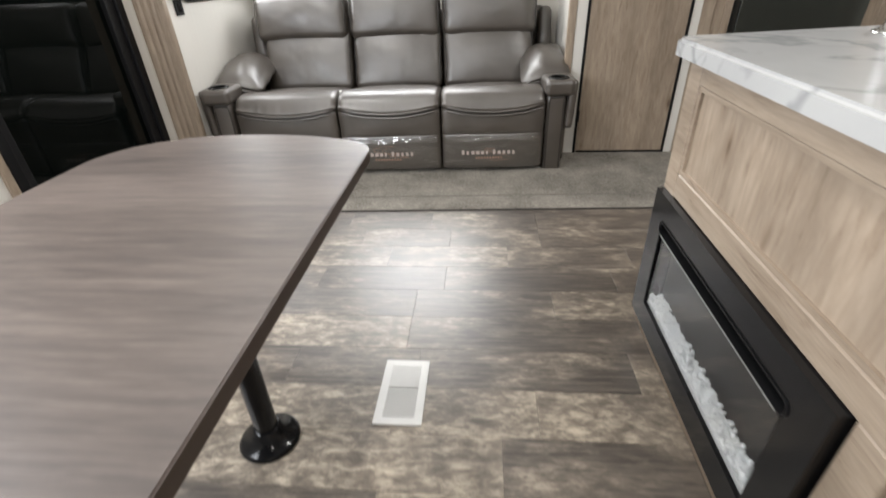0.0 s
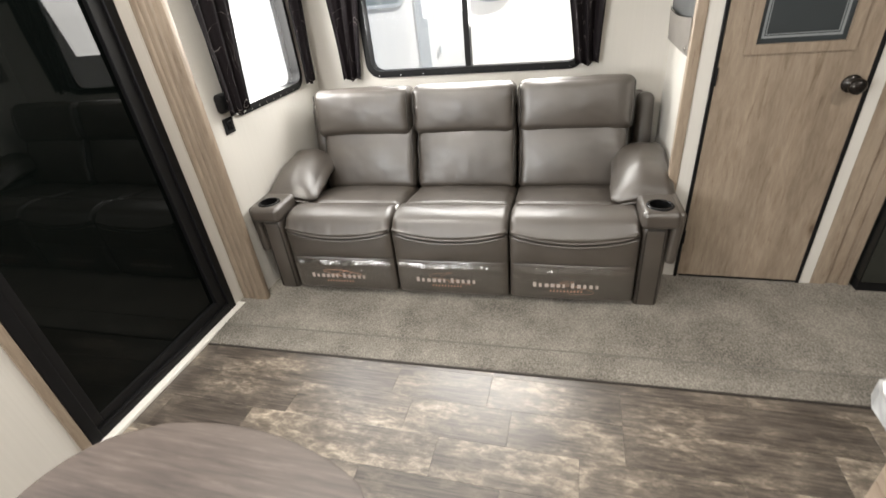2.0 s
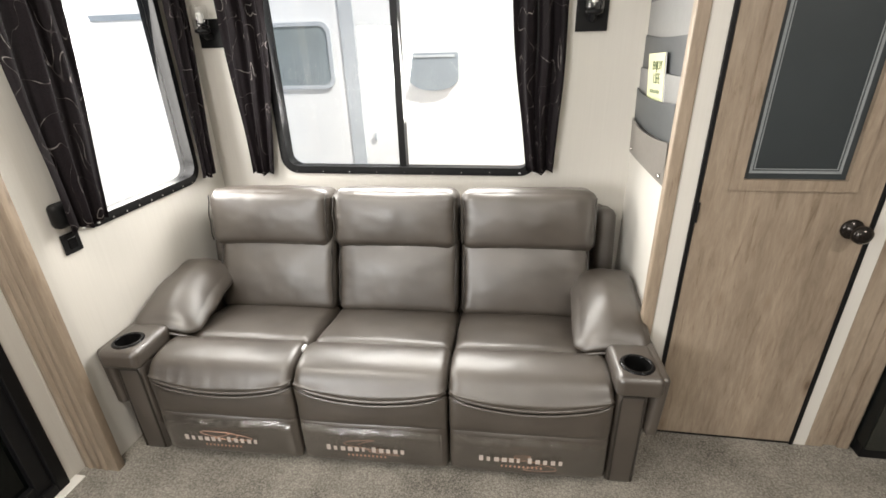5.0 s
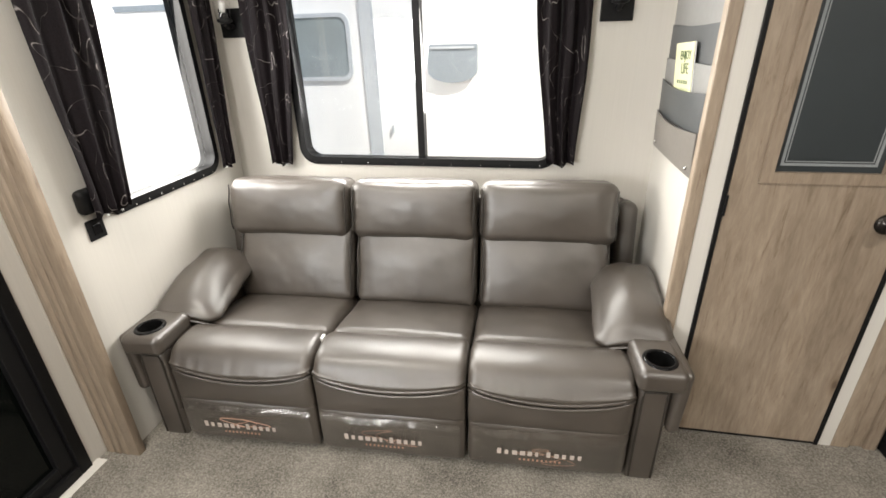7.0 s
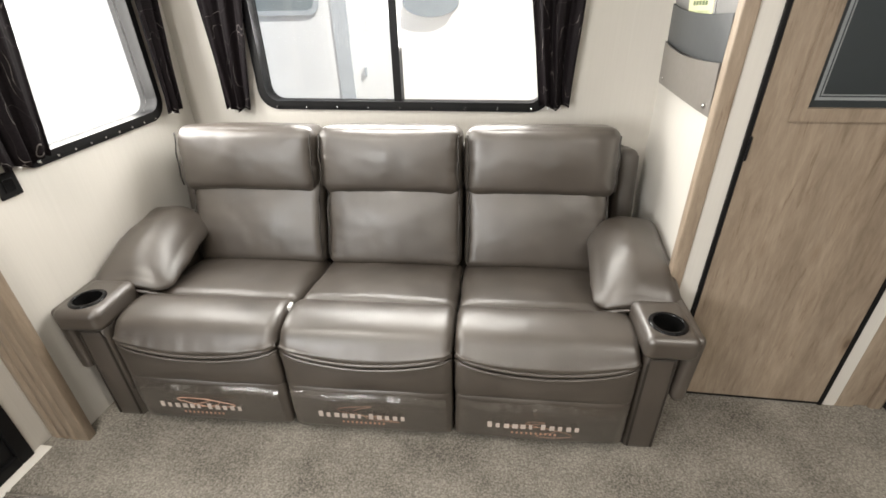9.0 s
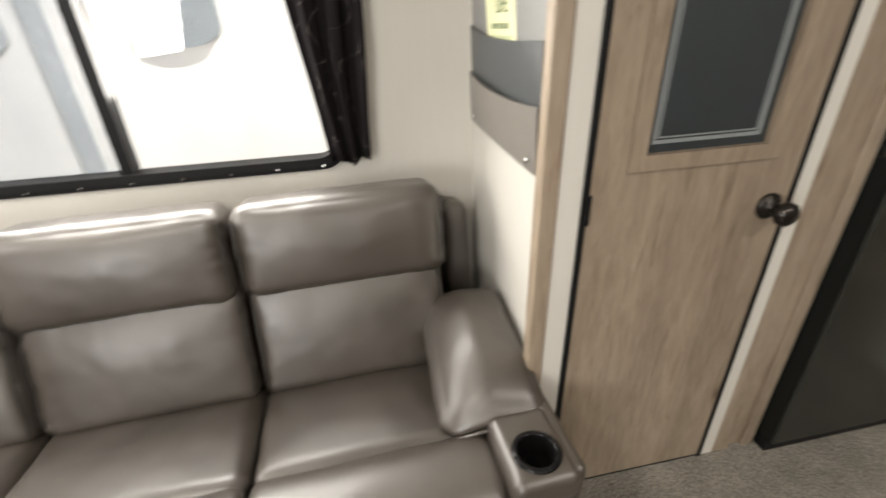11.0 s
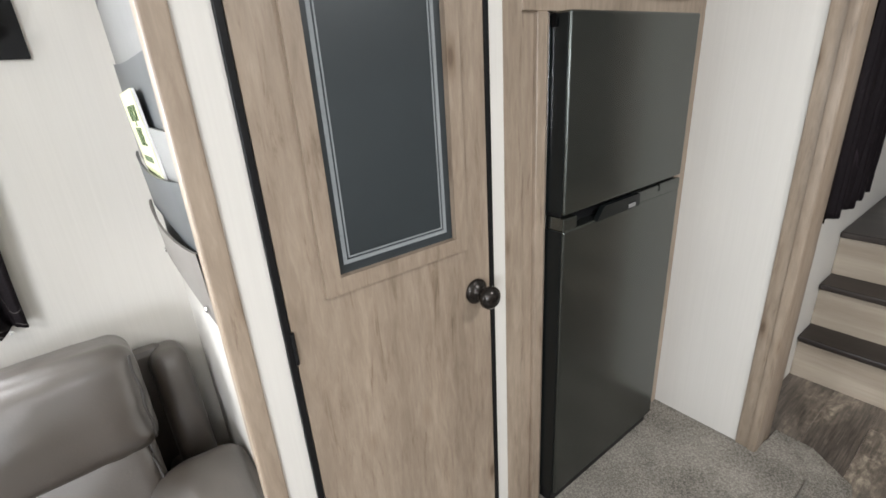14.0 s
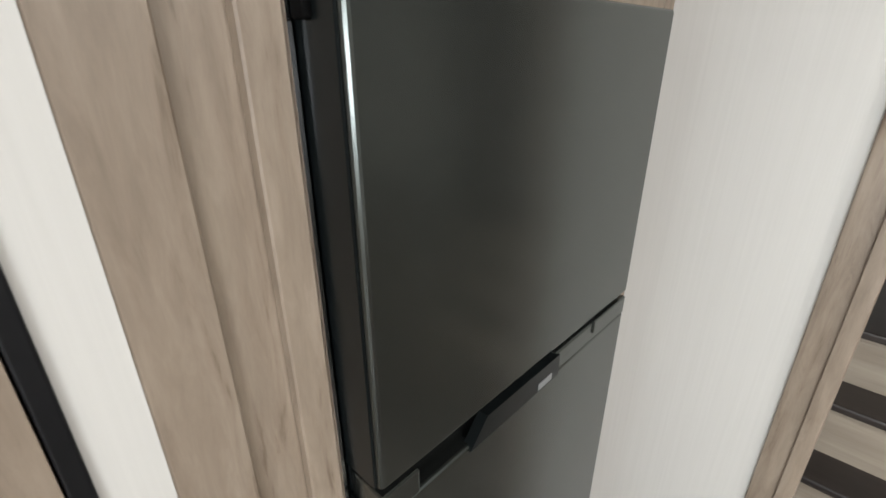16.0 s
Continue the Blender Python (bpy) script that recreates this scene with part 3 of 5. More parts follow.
# carpet of the slide-out, with its sloping front flap
cb = bmesh.new()
prof = [(2.617, 0.0), (2.622, 0.008), (2.69, 0.012), (2.748, 0.016), (2.758, 0.012), (2.77, 0.018), (3.3, 0.018), (4.1, 0.018)]
xs = [-1.205 + (2.80 + 1.205) * i / 40 for i in range(41)]
grid = []
for x in xs:
    skew = 0.03 * (x + 1.2)
    turn = 0.16 * max(0.0, (x - 2.62) / 0.18) ** 2.5
    grid.append([cb.verts.new((x, min(y + ((skew + turn) if y < 3 else 0), 3.029 if x > 2.605 else 9), z + 0.0015 * noise.noise(Vector((x * 7, y * 9, 0))))) for y, z in prof])
for a, b in zip(grid, grid[1:]):
    for i in range(len(prof) - 1):
        cb.faces.new((a[i], b[i], b[i + 1], a[i + 1]))
carpet_ob = structure("floor_carpet", smooth(cb), M_CARPET, "grey-beige cut-pile carpet with a sewn front flap", "carpet")
seam = tube(bmesh.new(), [(x, 2.752 + 0.03 * (x + 1.2), 0.0165) for x in xs if x < 2.62], 0.004, 6)
child("seam", seam, M_CARPET_SEAM, carpet_ob, "sewn carpet binding")
structure("trim_carpet_edge", tube(bmesh.new(), [(x, 2.612 + 0.03 * (x + 1.2), 0.001) for x in xs if x < 2.62], 0.006, 6), M_SEAM, "dark edge strip in front of the carpet", "trim")
structure("trim_door_sill", nbox(-1.225, -1.165, 1.96, 2.93, 0.0, 0.022, bevel=0.005), M_WHITE_TRIM, "white sill strip under the tinted door", "trim")

# ---- windows ----


def rv_window(name, place, rect, mullions, label, sign, screen=None):
    x0, x1, z0, z1 = rect
    empty = tagged(new(name), label, "window", kind="structure")
    out = rounded_outline(x0 - 0.022, x1 + 0.022, z0 - 0.022, z1 + 0.022, 0.085)
    inn = rounded_outline(x0 + 0.012, x1 - 0.012, z0 + 0.012, z1 - 0.012, 0.06)
    child("window_frame", ring_frame(bmesh.new(), out, inn, place, -0.014 * sign, 0.06 * sign), M_FRAME, empty, "black rounded window frame")
    bead_o = rounded_outline(x0 - 0.006, x1 + 0.006, z0 - 0.006, z1 + 0.006, 0.07)
    bead_i = rounded_outline(x0 + 0.018, x1 - 0.018, z0 + 0.018, z1 - 0.018, 0.055)
    child("window_bead", ring_frame(bmesh.new(), bead_o, bead_i, place, -0.022 * sign, 0.0), M_BLACK, empty)
    pane = child("pane", slab(bmesh.new(), inn, place, 0.032 * sign, 0.036 * sign), M_GLASS, empty, "clear window pane")
    pane.visible_shadow = False
    if screen:
        mesh_ = child("insect_screen", slab(bmesh.new(), [(screen[0], z0 + 0.012), (screen[1], z0 + 0.012), (screen[1], z1 - 0.012), (screen[0], z1 - 0.012)], place, 0.042 * sign, 0.0425 * sign), M_SCREEN, empty, "fine grey insect screen")
        mesh_.visible_shadow = False
    for mx, w in mullions:
        b = slab(bmesh.new(), [(mx - w, z0 + 0.006), (mx + w, z0 + 0.006), (mx + w, z1 - 0.006), (mx - w, z1 - 0.006)], place, -0.006 * sign, 0.05 * sign)
        child("mullion", b, M_FRAME, empty)
    # screw heads along the lower frame
    for i in range(9):
        u = x0 + 0.06 + (x1 - x0 - 0.12) * i / 8
        p = place(u, z0 - 0.008, -0.0225 * sign)
        sb = bmesh.new()
        bmesh.ops.create_icosphere(sb, subdivisions=1, radius=0.004, matrix=Matrix.Translation(p))
        child("screw", sb, M_CHROME, empty)
    return empty


rv_window("window_1", at_y(Y_BACK), WB, [(-0.093, 0.017)], "black-framed sliding window with rounded corners above the sofa", 1, (WB[0] + 0.014, -0.106))
rv_window("window_2", at_x(X_END), WL, [], "black-framed window with rounded corners in the end wall", -1)
# unseen window, added as the opening for the light over the table
rv_window("window_4", at_x(X_DOOR), (0.1, 1.4, 0.95, 1.78), [(0.75, 0.017)], "unseen black-framed sliding window, added beside the dinette table", -1)
rv_window("window_3", at_y(3.13), (2.99, 3.55, 0.98, 1.98), [], "black-framed window behind a curtain by the stairs", 1)


def curtain(name, place, top, bottom, z0, z1, folds, label, depth=0.022, cloth=None):
    """A gathered curtain panel, narrower where it is tied; place(u, v, d)."""
    bm = bmesh.new()
    nu, nv = folds * 10, 30
    sheets = []
    for off in (0.0, 0.004):
        rows = []
        for j in range(nv + 1):
            f = j / nv
            z = z0 + (z1 - z0) * f
            g = f ** 0.8
            a = bottom[0] + (top[0] - bottom[0]) * g
            b = bottom[1] + (top[1] - bottom[1]) * g
            row = []
            for i in range(nu + 1):
                s = i / nu
                amp = depth * (0.55 + 0.45 * math.sin(math.pi * s)) * (0.75 + 0.25 * f)
                ph = 2 * math.pi * folds * (s + 0.03 * math.sin(5 * f + 3 * s))
                d = amp * (math.sin(ph) + 0.3 * math.sin(2.3 * ph + 4 * f))
                zz = z + (0.010 * math.sin(ph * 0.5) if j == 0 else 0)
                row.append(bm.verts.new(place(a + (b - a) * s + 0.004 * math.sin(9 * f + 4 * s), zz, d + off)))
            rows.append(row)
        sheets.append(rows)
    for k, rows in enumerate(sheets):
        for p, q in zip(rows, rows[1:]):
            for i in range(nu):
                fc = (p[i], p[i + 1], q[i + 1], q[i])
                bm.faces.new(fc if k else fc[::-1])
    A, B = sheets
    for i in range(nu):
        bm.faces.new((A[0][i], A[0][i + 1], B[0][i + 1], B[0][i]))
    for f in bm.faces:
        f.smooth = True
    c = place((bottom[0] + bottom[1]) / 2, z0, 0)
    t = thing(name, c, label, "curtain", "curtains beside the sofa windows")
    part("panel", bm, cloth or M_CURTAIN, t)
    rail = slab(bmesh.new(), [(top[0] - 0.01, z1 - 0.01), (top[1] + 0.01, z1 - 0.01), (top[1] + 0.01, z1 + 0.03), (top[0] - 0.01, z1 + 0.03)], place, -0.03, 0.03)
    part("heading", rail, M_CURTAIN, t)
    for k in (0.3, 0.7):
        sb = bmesh.new()
        bmesh.ops.create_icosphere(sb, subdivisions=1, radius=0.006, matrix=Matrix.Translation(place(bottom[0] + (bottom[1] - bottom[0]) * k, z0 - 0.002, 0)))
        part("hem_bead", sb, M_WHITE_PLASTIC, t)
    return t


curtain("curtain", at_y(4.055), (-0.925, -0.655), (-0.890, -0.772), 0.94, 1.97, 3, "dark brown patterned curtain gathered beside the window")
curtain("curtain", at_y(4.055), (0.40, 0.665), (0.515, 0.64), 0.965, 1.97, 3, "dark brown patterned curtain gathered beside the window")
curtain("curtain", at_x(-1.045), (3.105, 3.415), (3.138, 3.295), 0.975, 1.97, 3, "dark brown patterned curtain gathered beside the end window")
curtain("curtain", at_x(-1.045), (3.885, 4.045), (3.868, 3.968), 0.965, 1.97, 3, "narrow dark brown patterned curtain in the corner")
curtain("curtain", at_y(3.075), (2.985, 3.50), (2.965, 3.56), 0.86, 2.07, 7, "dark plum curtain drawn over the window by the stairs", cloth=M_CURTAIN_PLAIN)

# ---- tinted glass door ----
door = tagged(new("door_1"), "closed full-height black-framed door with dark reflective glass", "door", kind="structure")
YD0, YD1 = 2.0, 2.895
fr = bmesh.new()
box(fr, X_DOOR - 0.045, X_DOOR + 0.012, YD0, YD0 + 0.045, 0.022, 1.98, bevel=0.004)
box(fr, X_DOOR - 0.045, X_DOOR + 0.012, YD1 - 0.045, YD1, 0.022, 1.98, bevel=0.004)
box(fr, X_DOOR - 0.045, X_DOOR + 0.012, YD0 + 0.045, YD1 - 0.045, 0.022, 0.065, bevel=0.004)
box(fr, X_DOOR - 0.045, X_DOOR + 0.012, YD0 + 0.045, YD1 - 0.045, 1.93, 1.98, bevel=0.004)
child("door_frame", fr, M_FRAME, door, "black metal door frame")
sf = bmesh.new()
for a, b, c, d in ((YD0 + 0.045, YD0 + 0.085, 0.065, 1.93), (YD1 - 0.10, YD1 - 0.045, 0.065, 1.93), (YD0 + 0.085, YD1 - 0.10, 0.065, 0.11), (YD0 + 0.085, YD1 - 0.10, 1.89, 1.93)):
    box(sf, X_DOOR - 0.035, X_DOOR - 0.004, a, b, c, d, bevel=0.003)
child("sash", sf, M_BLACK, door, "black inner sash")
# the glass sits slightly askew in its sash
dp = nbox(-0.004, 0.004, -0.358, 0.358, 0.10, 1.90)
bmesh.ops.transform(dp, matrix=pose(X_DOOR - 0.0215, 2.44, 0, 0, 0, 1.5), verts=dp.verts[:])
child("pane", dp, M_TINT, door, "dark smoked reflective glass")
structure("trim_door_casing", nbox(X_DOOR - 0.002, X_DOOR + 0.012, 1.965, 1.998, 0, 2.0, bevel=0.003), M_OAK, "thin oak-print casing strip", "trim")

# ---- pantry door ----
pd = tagged(new("door_2"), "closed knotty oak-print pantry door with a chalkboard panel", "door", kind="structure")
child("door_frame", box(box(box(bmesh.new(), 1.058, 1.072, Y_FACE - 0.008, Y_FACE + 0.05, 0.0, 1.936, bevel=0.002), 1.599, 1.614, Y_FACE - 0.006, Y_FACE + 0.05, 0.0, 1.936, bevel=0.002), 1.072, 1.599, Y_FACE - 0.008, Y_FACE + 0.05, 1.924, 1.936, bevel=0.002), M_BLACK, pd, "black door edge trim")
YP = Y_FACE - 0.004
pb = bmesh.new()
box(pb, 1.074, 1.597, YP, YP + 0.034, 0.032, 1.08)
box(pb, 1.074, 1.16, YP, YP + 0.034, 1.08, 1.826)
box(pb, 1.515, 1.597, YP, YP + 0.034, 1.08, 1.826)
box(pb, 1.074, 1.597, YP, YP + 0.034, 1.826, 1.922)
child("door_leaf", pb, M_OAK, pd)


def mitred(rect, w, y0, y1):
    x0, x1, z0, z1 = rect
    return ring_frame(bmesh.new(), [(x0, z0), (x1, z0), (x1, z1), (x0, z1)], [(x0 + w, z0 + w), (x1 - w, z0 + w), (x1 - w, z1 - w), (x0 + w, z1 - w)], lambda u, v, d: Vector((u, d, v)), y0, y1)


child("panel_moulding", mitred((1.153, 1.522, 1.080, 1.833), 0.035, YP - 0.010, YP + 0.03), M_OAK, pd, "raised oak-print moulding")
child("chalkboard", nbox(1.186, 1.489, YP + 0.006, YP + 0.02, 1.113, 1.80), M_CHALK, pd, "black chalkboard panel")
child("outer_line", mitred((1.205, 1.470, 1.134, 1.780), 0.008, YP + 0.0045, YP + 0.0065), M_CHALKBORDER, pd, "grey printed border")
child("inner_line", mitred((1.217, 1.458, 1.146, 1.768), 0.003, YP + 0.0045, YP + 0.0065), M_CHALKBORDER, pd, "thin grey printed border")


def serif_letter(ch, size, m):
    """A capital from the built-in font with small serifs at its stroke ends."""
    bm = text_mesh(ch, size, Matrix(), 0.0006)
    xs_ = [v.co.x for v in bm.verts]
    ys_ = [v.co.y for v in bm.verts]
    l, r, b, t = min(xs_), max(xs_), min(ys_), max(ys_)
    c, st = (l + r) / 2, 0.05 * size
    spots = {"P": [(l + st, b), (l, t)], "A": [(l + st, b), (r - st, b)], "N": [(l + st, b), (l, t), (r - st, t)], "T": [(c, b)], "R": [(l + st, b), (r - st, b), (l, t)], "Y": [(c, b), (l + st, t), (r - st, t)]}[ch]
    for x, y in spots:
        y0 = b if y == b else t - 0.05 * size
        box(bm, x - 0.13 * size, x + 0.13 * size, y0, y0 + 0.05 * size, -0.0005, 0.0007)
    if ch == "T":
        for x in (l, r - 0.05 * size):
            box(bm, x, x + 0.05 * size, t - 0.14 * size, t, -0.0005, 0.0007)
    bmesh.ops.transform(bm, matrix=m, verts=bm.verts[:])
    return bm


R, word = 0.28, "PANTRY"
steps = [-0.072, -0.045, -0.0145, 0.016, 0.042, 0.070]
for ch, dx in zip(word, steps):
    a = dx / R
    px, pz = 1.327 + R * math.sin(a), 1.690 + R * (math.cos(a) - 1)
    m = Matrix.Translation((px, YP + 0.0052, pz)) @ Matrix.Rotation(a, 4, "Y") @ Matrix.Rotation(radians(90), 4, "X")
    child("letter", serif_letter(ch, 0.052, m), M_CHALKLINE, pd, "white printed letter")
kn = child("door_knob", smooth(lathe(bmesh.new(), [(0.001, 0), (0.033, 0), (0.034, 0.006), (0.026, 0.012), (0.012, 0.016), (0.011, 0.032), (0.022, 0.038), (0.030, 0.050), (0.029, 0.062), (0.018, 0.072), (0.001, 0.074)], Matrix.Translation((1.548, YP, 0.955)) @ Matrix.Rotation(radians(90), 4, "X"))), M_BRONZE, pd, "dark bronze round knob")
for hz in (0.25, 1.0, 1.72):
    child("hinge", cyl(bmesh.new(), Matrix.Translation((1.073, YP - 0.006, hz)), 0.004, 0.004, 0.07, 12), M_BLACK, pd, "black hinge barrel")
# black strip put in for the shade under the door leaf
structure("trim_pantry_gap", nbox(1.084, 1.60, Y_FACE, Y_FACE + 0.05, 0.0, 0.03), M_BLACK, "black strip standing in for the shaded gap under the pantry door", "trim")

# ---- cabinet face round the refrigerator ----
cab = thing("refrigerator_cabinet", (2.13, 3.5, 0), "knotty oak-print cabinet surround above and beside the refrigerator", "cabinet")
CX0, CX1 = 1.66, 2.614
cf = bmesh.new()
OX0, OX1 = 1.815, 2.474
for x0, x1, z0, z1 in ((CX0, 1.725, 0, Z_SLIDE), (2.565, CX1, 0, Z_SLIDE), (1.725, 2.565, 2.095, Z_SLIDE), (1.725, 2.565, 1.925, 1.968), (1.725, 2.565, 1.602, 1.652), (1.812, 1.90, 1.652, 1.925), (2.46, 2.505, 1.652, 1.925), (1.778, OX0, 0, 1.602), (OX1, 2.565, 0, 1.602)):
    box(cf, x0, x1, Y_FACE, Y_FACE + 0.022, z0, z1, bevel=0.002, seg=1)
part("face_frame", cf, M_OAK, cab)
for x0, x1, z0, z1 in ((1.722, 2.568, 1.964, 2.10), (1.722, 1.816, 1.648, 1.93), (2.50, 2.568, 1.648, 1.93), (1.722, 1.782, 0.0, 1.606)):
    part("recessed_panel", nbox(x0, x1, Y_FACE + 0.013, Y_FACE + 0.020, z0, z1), M_OAK, cab)
IX0, IX1, IZ0, IZ1 = 1.935, 2.37, 1.702, 1.87
dr = part("door", ring_frame(bmesh.new(), [(1.872, 1.645), (2.478, 1.645), (2.478, 1.932), (1.872, 1.932)], [(IX0, IZ0), (IX1, IZ0), (IX1, IZ1), (IX0, IZ1)], lambda u, v, d: Vector((u, d, v)), Y_FACE - 0.022, Y_FACE - 0.001), M_OAK_X, cab, "raised oak-print cabinet door")
m_rain, nt, bs = nodes_of("rain_glass")
rv = noise_of(nt, coords(nt, (95, 95, 24)), 1.0, 3, 0.6, 1.2)
nt.links.new(ramp_of(nt, rv, [(0.35, (0.045, 0.052, 0.042)), (0.5, (0.10, 0.112, 0.094)), (0.66, (0.27, 0.285, 0.245))]), bs.inputs["Base Color"])
bs.inputs["Roughness"].default_value = 0.18
bump_of(nt, bs, rv, 0.8, 0.004)
part("glass_insert", nbox(IX0 - 0.004, IX1 + 0.004, Y_FACE - 0.013, Y_FACE - 0.004, IZ0 - 0.004, IZ1 + 0.004), m_rain, dr, "textured rain-glass insert")
for hz in (1.735, 1.835):
    part("hinge", nbox(1.905, 1.942, Y_FACE - 0.030, Y_FACE - 0.021, hz - 0.006, hz + 0.006, bevel=0.002), M_BLACK, dr, "small black hinge")
part("inner_side", nbox(OX0 - 0.006, OX0 + 0.001, Y_FACE + 0.018, 4.05, 0, 1.6), M_BLACK, cab)
part("inner_back", nbox(1.8, 2.56, 4.04, 4.05, 0, 1.6), M_BLACK, cab)

# ---- refrigerator ----
fg = thing("refrigerator", (2.15, 3.6, 0), "dark stainless top-freezer refrigerator set into the oak cabinet", "refrigerator")
FX0, FX1, FY = 1.828, 2.459, 3.392
part("body", nbox(FX0, FX1 + 0.002, FY + 0.062, 4.0, 0.018, 1.592, bevel=0.004), M_FRIDGE_SIDE, fg)
ud = part("upper_door", nbox(FX0, FX1, FY, FY + 0.06, 1.098, 1.60, bevel=0.006, seg=3), M_FRIDGE, fg)
lo = bmesh.new()
box(lo, FX0, FX1, FY, FY + 0.06, 0.075, 1.052, bevel=0.006, seg=3)
box(lo, 2.195, FX1, FY, FY + 0.06, 1.05, 1.088, bevel=0.003)
box(lo, FX0, 1.886, FY, FY + 0.06, 1.05, 1.088, bevel=0.003)
ld = part("lower_door", lo, M_FRIDGE, fg)
hd = slab(bmesh.new(), [(1.975, 1.046), (2.20, 1.046), (2.20, 1.086), (2.01, 1.086)], lambda u, v, d: Vector((u, d, v)), FY - 0.004, FY + 0.012)
part("handle", hd, M_FRIDGE_SIDE, ld, "dark recessed grip")
part("handle_recess", nbox(1.886, 2.2, FY + 0.04, FY + 0.055, 1.05, 1.088), M_BLACK, ld)
part("badge", nbox(2.138, 2.176, FY - 0.0055, FY - 0.0035, 1.051, 1.063), M_ORG_GREY, ld, "small silver badge")
part("hinge_cover", nbox(2.32, 2.425, FY - 0.003, FY + 0.01, 1.066, 1.092, bevel=0.002), M_FRIDGE, fg)
part("gasket", nbox(FX0 + 0.008, FX1 - 0.008, FY + 0.02, FY + 0.062, 1.086, 1.10), M_BLACK, fg, "black rubber gasket")
# matt black block stands in for the shaded gap at the top left
part("top_gap_block", nbox(FX0 - 0.010, FX0 - 0.001, FY + 0.034, FY + 0.055, 1.566, 1.596, bevel=0.003), M_WELL, fg)
part("kick_plate", nbox(FX0 + 0.004, FX1 - 0.004, FY + 0.02, FY + 0.07, 0.018, 0.072, bevel=0.003), M_BLACK, fg)
for z0, z1 in ((0.08, 1.05), (1.102, 1.594)):
    part("side_trim", nbox(FX0 - 0.0035, FX0 - 0.0005, FY + 0.008, FY + 0.06, z0, z1), M_FRIDGE_SIDE, fg)
part("edge_strip", nbox(OX0, OX0 + 0.004, Y_FACE - 0.003, Y_FACE + 0.02, 0.02, 1.598), M_CHROME, cab, "thin bright metal edge strip")

# ---- sofa ----


def seam_z(u):
    return 0.400 - 0.036 * math.sin(math.pi * u) ** 0.8


def nose_y(u):
    return 3.119 - 0.014 * math.sin(math.pi * u)


def seat_nose(x0, x1, k):
    """The padded front roll of a seat, gathered into a curved seam below."""
    bm = bmesh.new()
    nu, nv, w, r = 64, 30, x1 - x0, 0.032
    rows = []
    for i in range(nu + 1):
        u = i / nu
        x = x0 + w * u
        zs, ys = seam_z(u), nose_y(u)
        d = max(0.0, r - min(x - x0, x1 - x))
        sink = r - math.sqrt(max(0.0, r * r - d * d))
        prof = [(3.345, 0.34), (3.338, 0.432), (3.322, 0.458), (3.27, 0.474), (3.205, 0.473), (3.152, 0.456), (ys + 0.004, 0.6 * zs + 0.4 * 0.456), (ys - 0.006, zs + 0.018), (ys + 0.004, zs - 0.004), (ys + 0.03, zs - 0.02), (ys + 0.10, zs - 0.03)]
        row = []
        for j in range(nv + 1):
            q = j / nv * (len(prof) - 1)
            a = min(int(q), len(prof) - 2)
            f = q - a
            p0, p1, p2, p3 = (prof[max(0, min(len(prof) - 1, a + o))] for o in (-1, 0, 1, 2))
            y, z = (0.5 * (2 * b + (c - a_) * f + (2 * a_ - 5 * b + 4 * c - e) * f * f + (3 * b - a_ - 3 * c + e) * f ** 3) for a_, b, c, e in zip(p0, p1, p2, p3))
            near = math.exp(-max(0.0, z - zs) / 0.040) if y < 3.3 else 0.0
            side = math.exp(-min(x - x0, x1 - x) / 0.06)
            g = noise.noise(Vector((x * 30 + k * 5.3, z * 6, k))) + 0.5 * noise.noise(Vector((x * 62 + k * 2.1, z * 9, k + 4)))
            y -= 0.0045 * near * g * (0.2 + 1.4 * side)
            z += 0.004 * near * g
            z += 0.0025 * noise.noise(Vector((x * 8 + k * 3, y * 11, 7)))
            h = noise.noise(Vector((x * 9 + k, z * 9, 3)))
            y -= 0.002 * h
            y, z = y + (3.25 - y) * sink / 0.12, z + (0.40 - z) * sink / 0.09
            row.append(bm.verts.new((x, y, z)))
        rows.append(row)
    for a, b in zip(rows, rows[1:]):
        for j in range(nv):
            bm.faces.new((a[j], a[j + 1], b[j + 1], b[j]))
    bm.faces.new(rows[0][::-1])
    bm.faces.new(rows[-1])
    bmesh.ops.recalc_face_normals(bm, faces=bm.faces[:])
    return smooth(bm, 60)


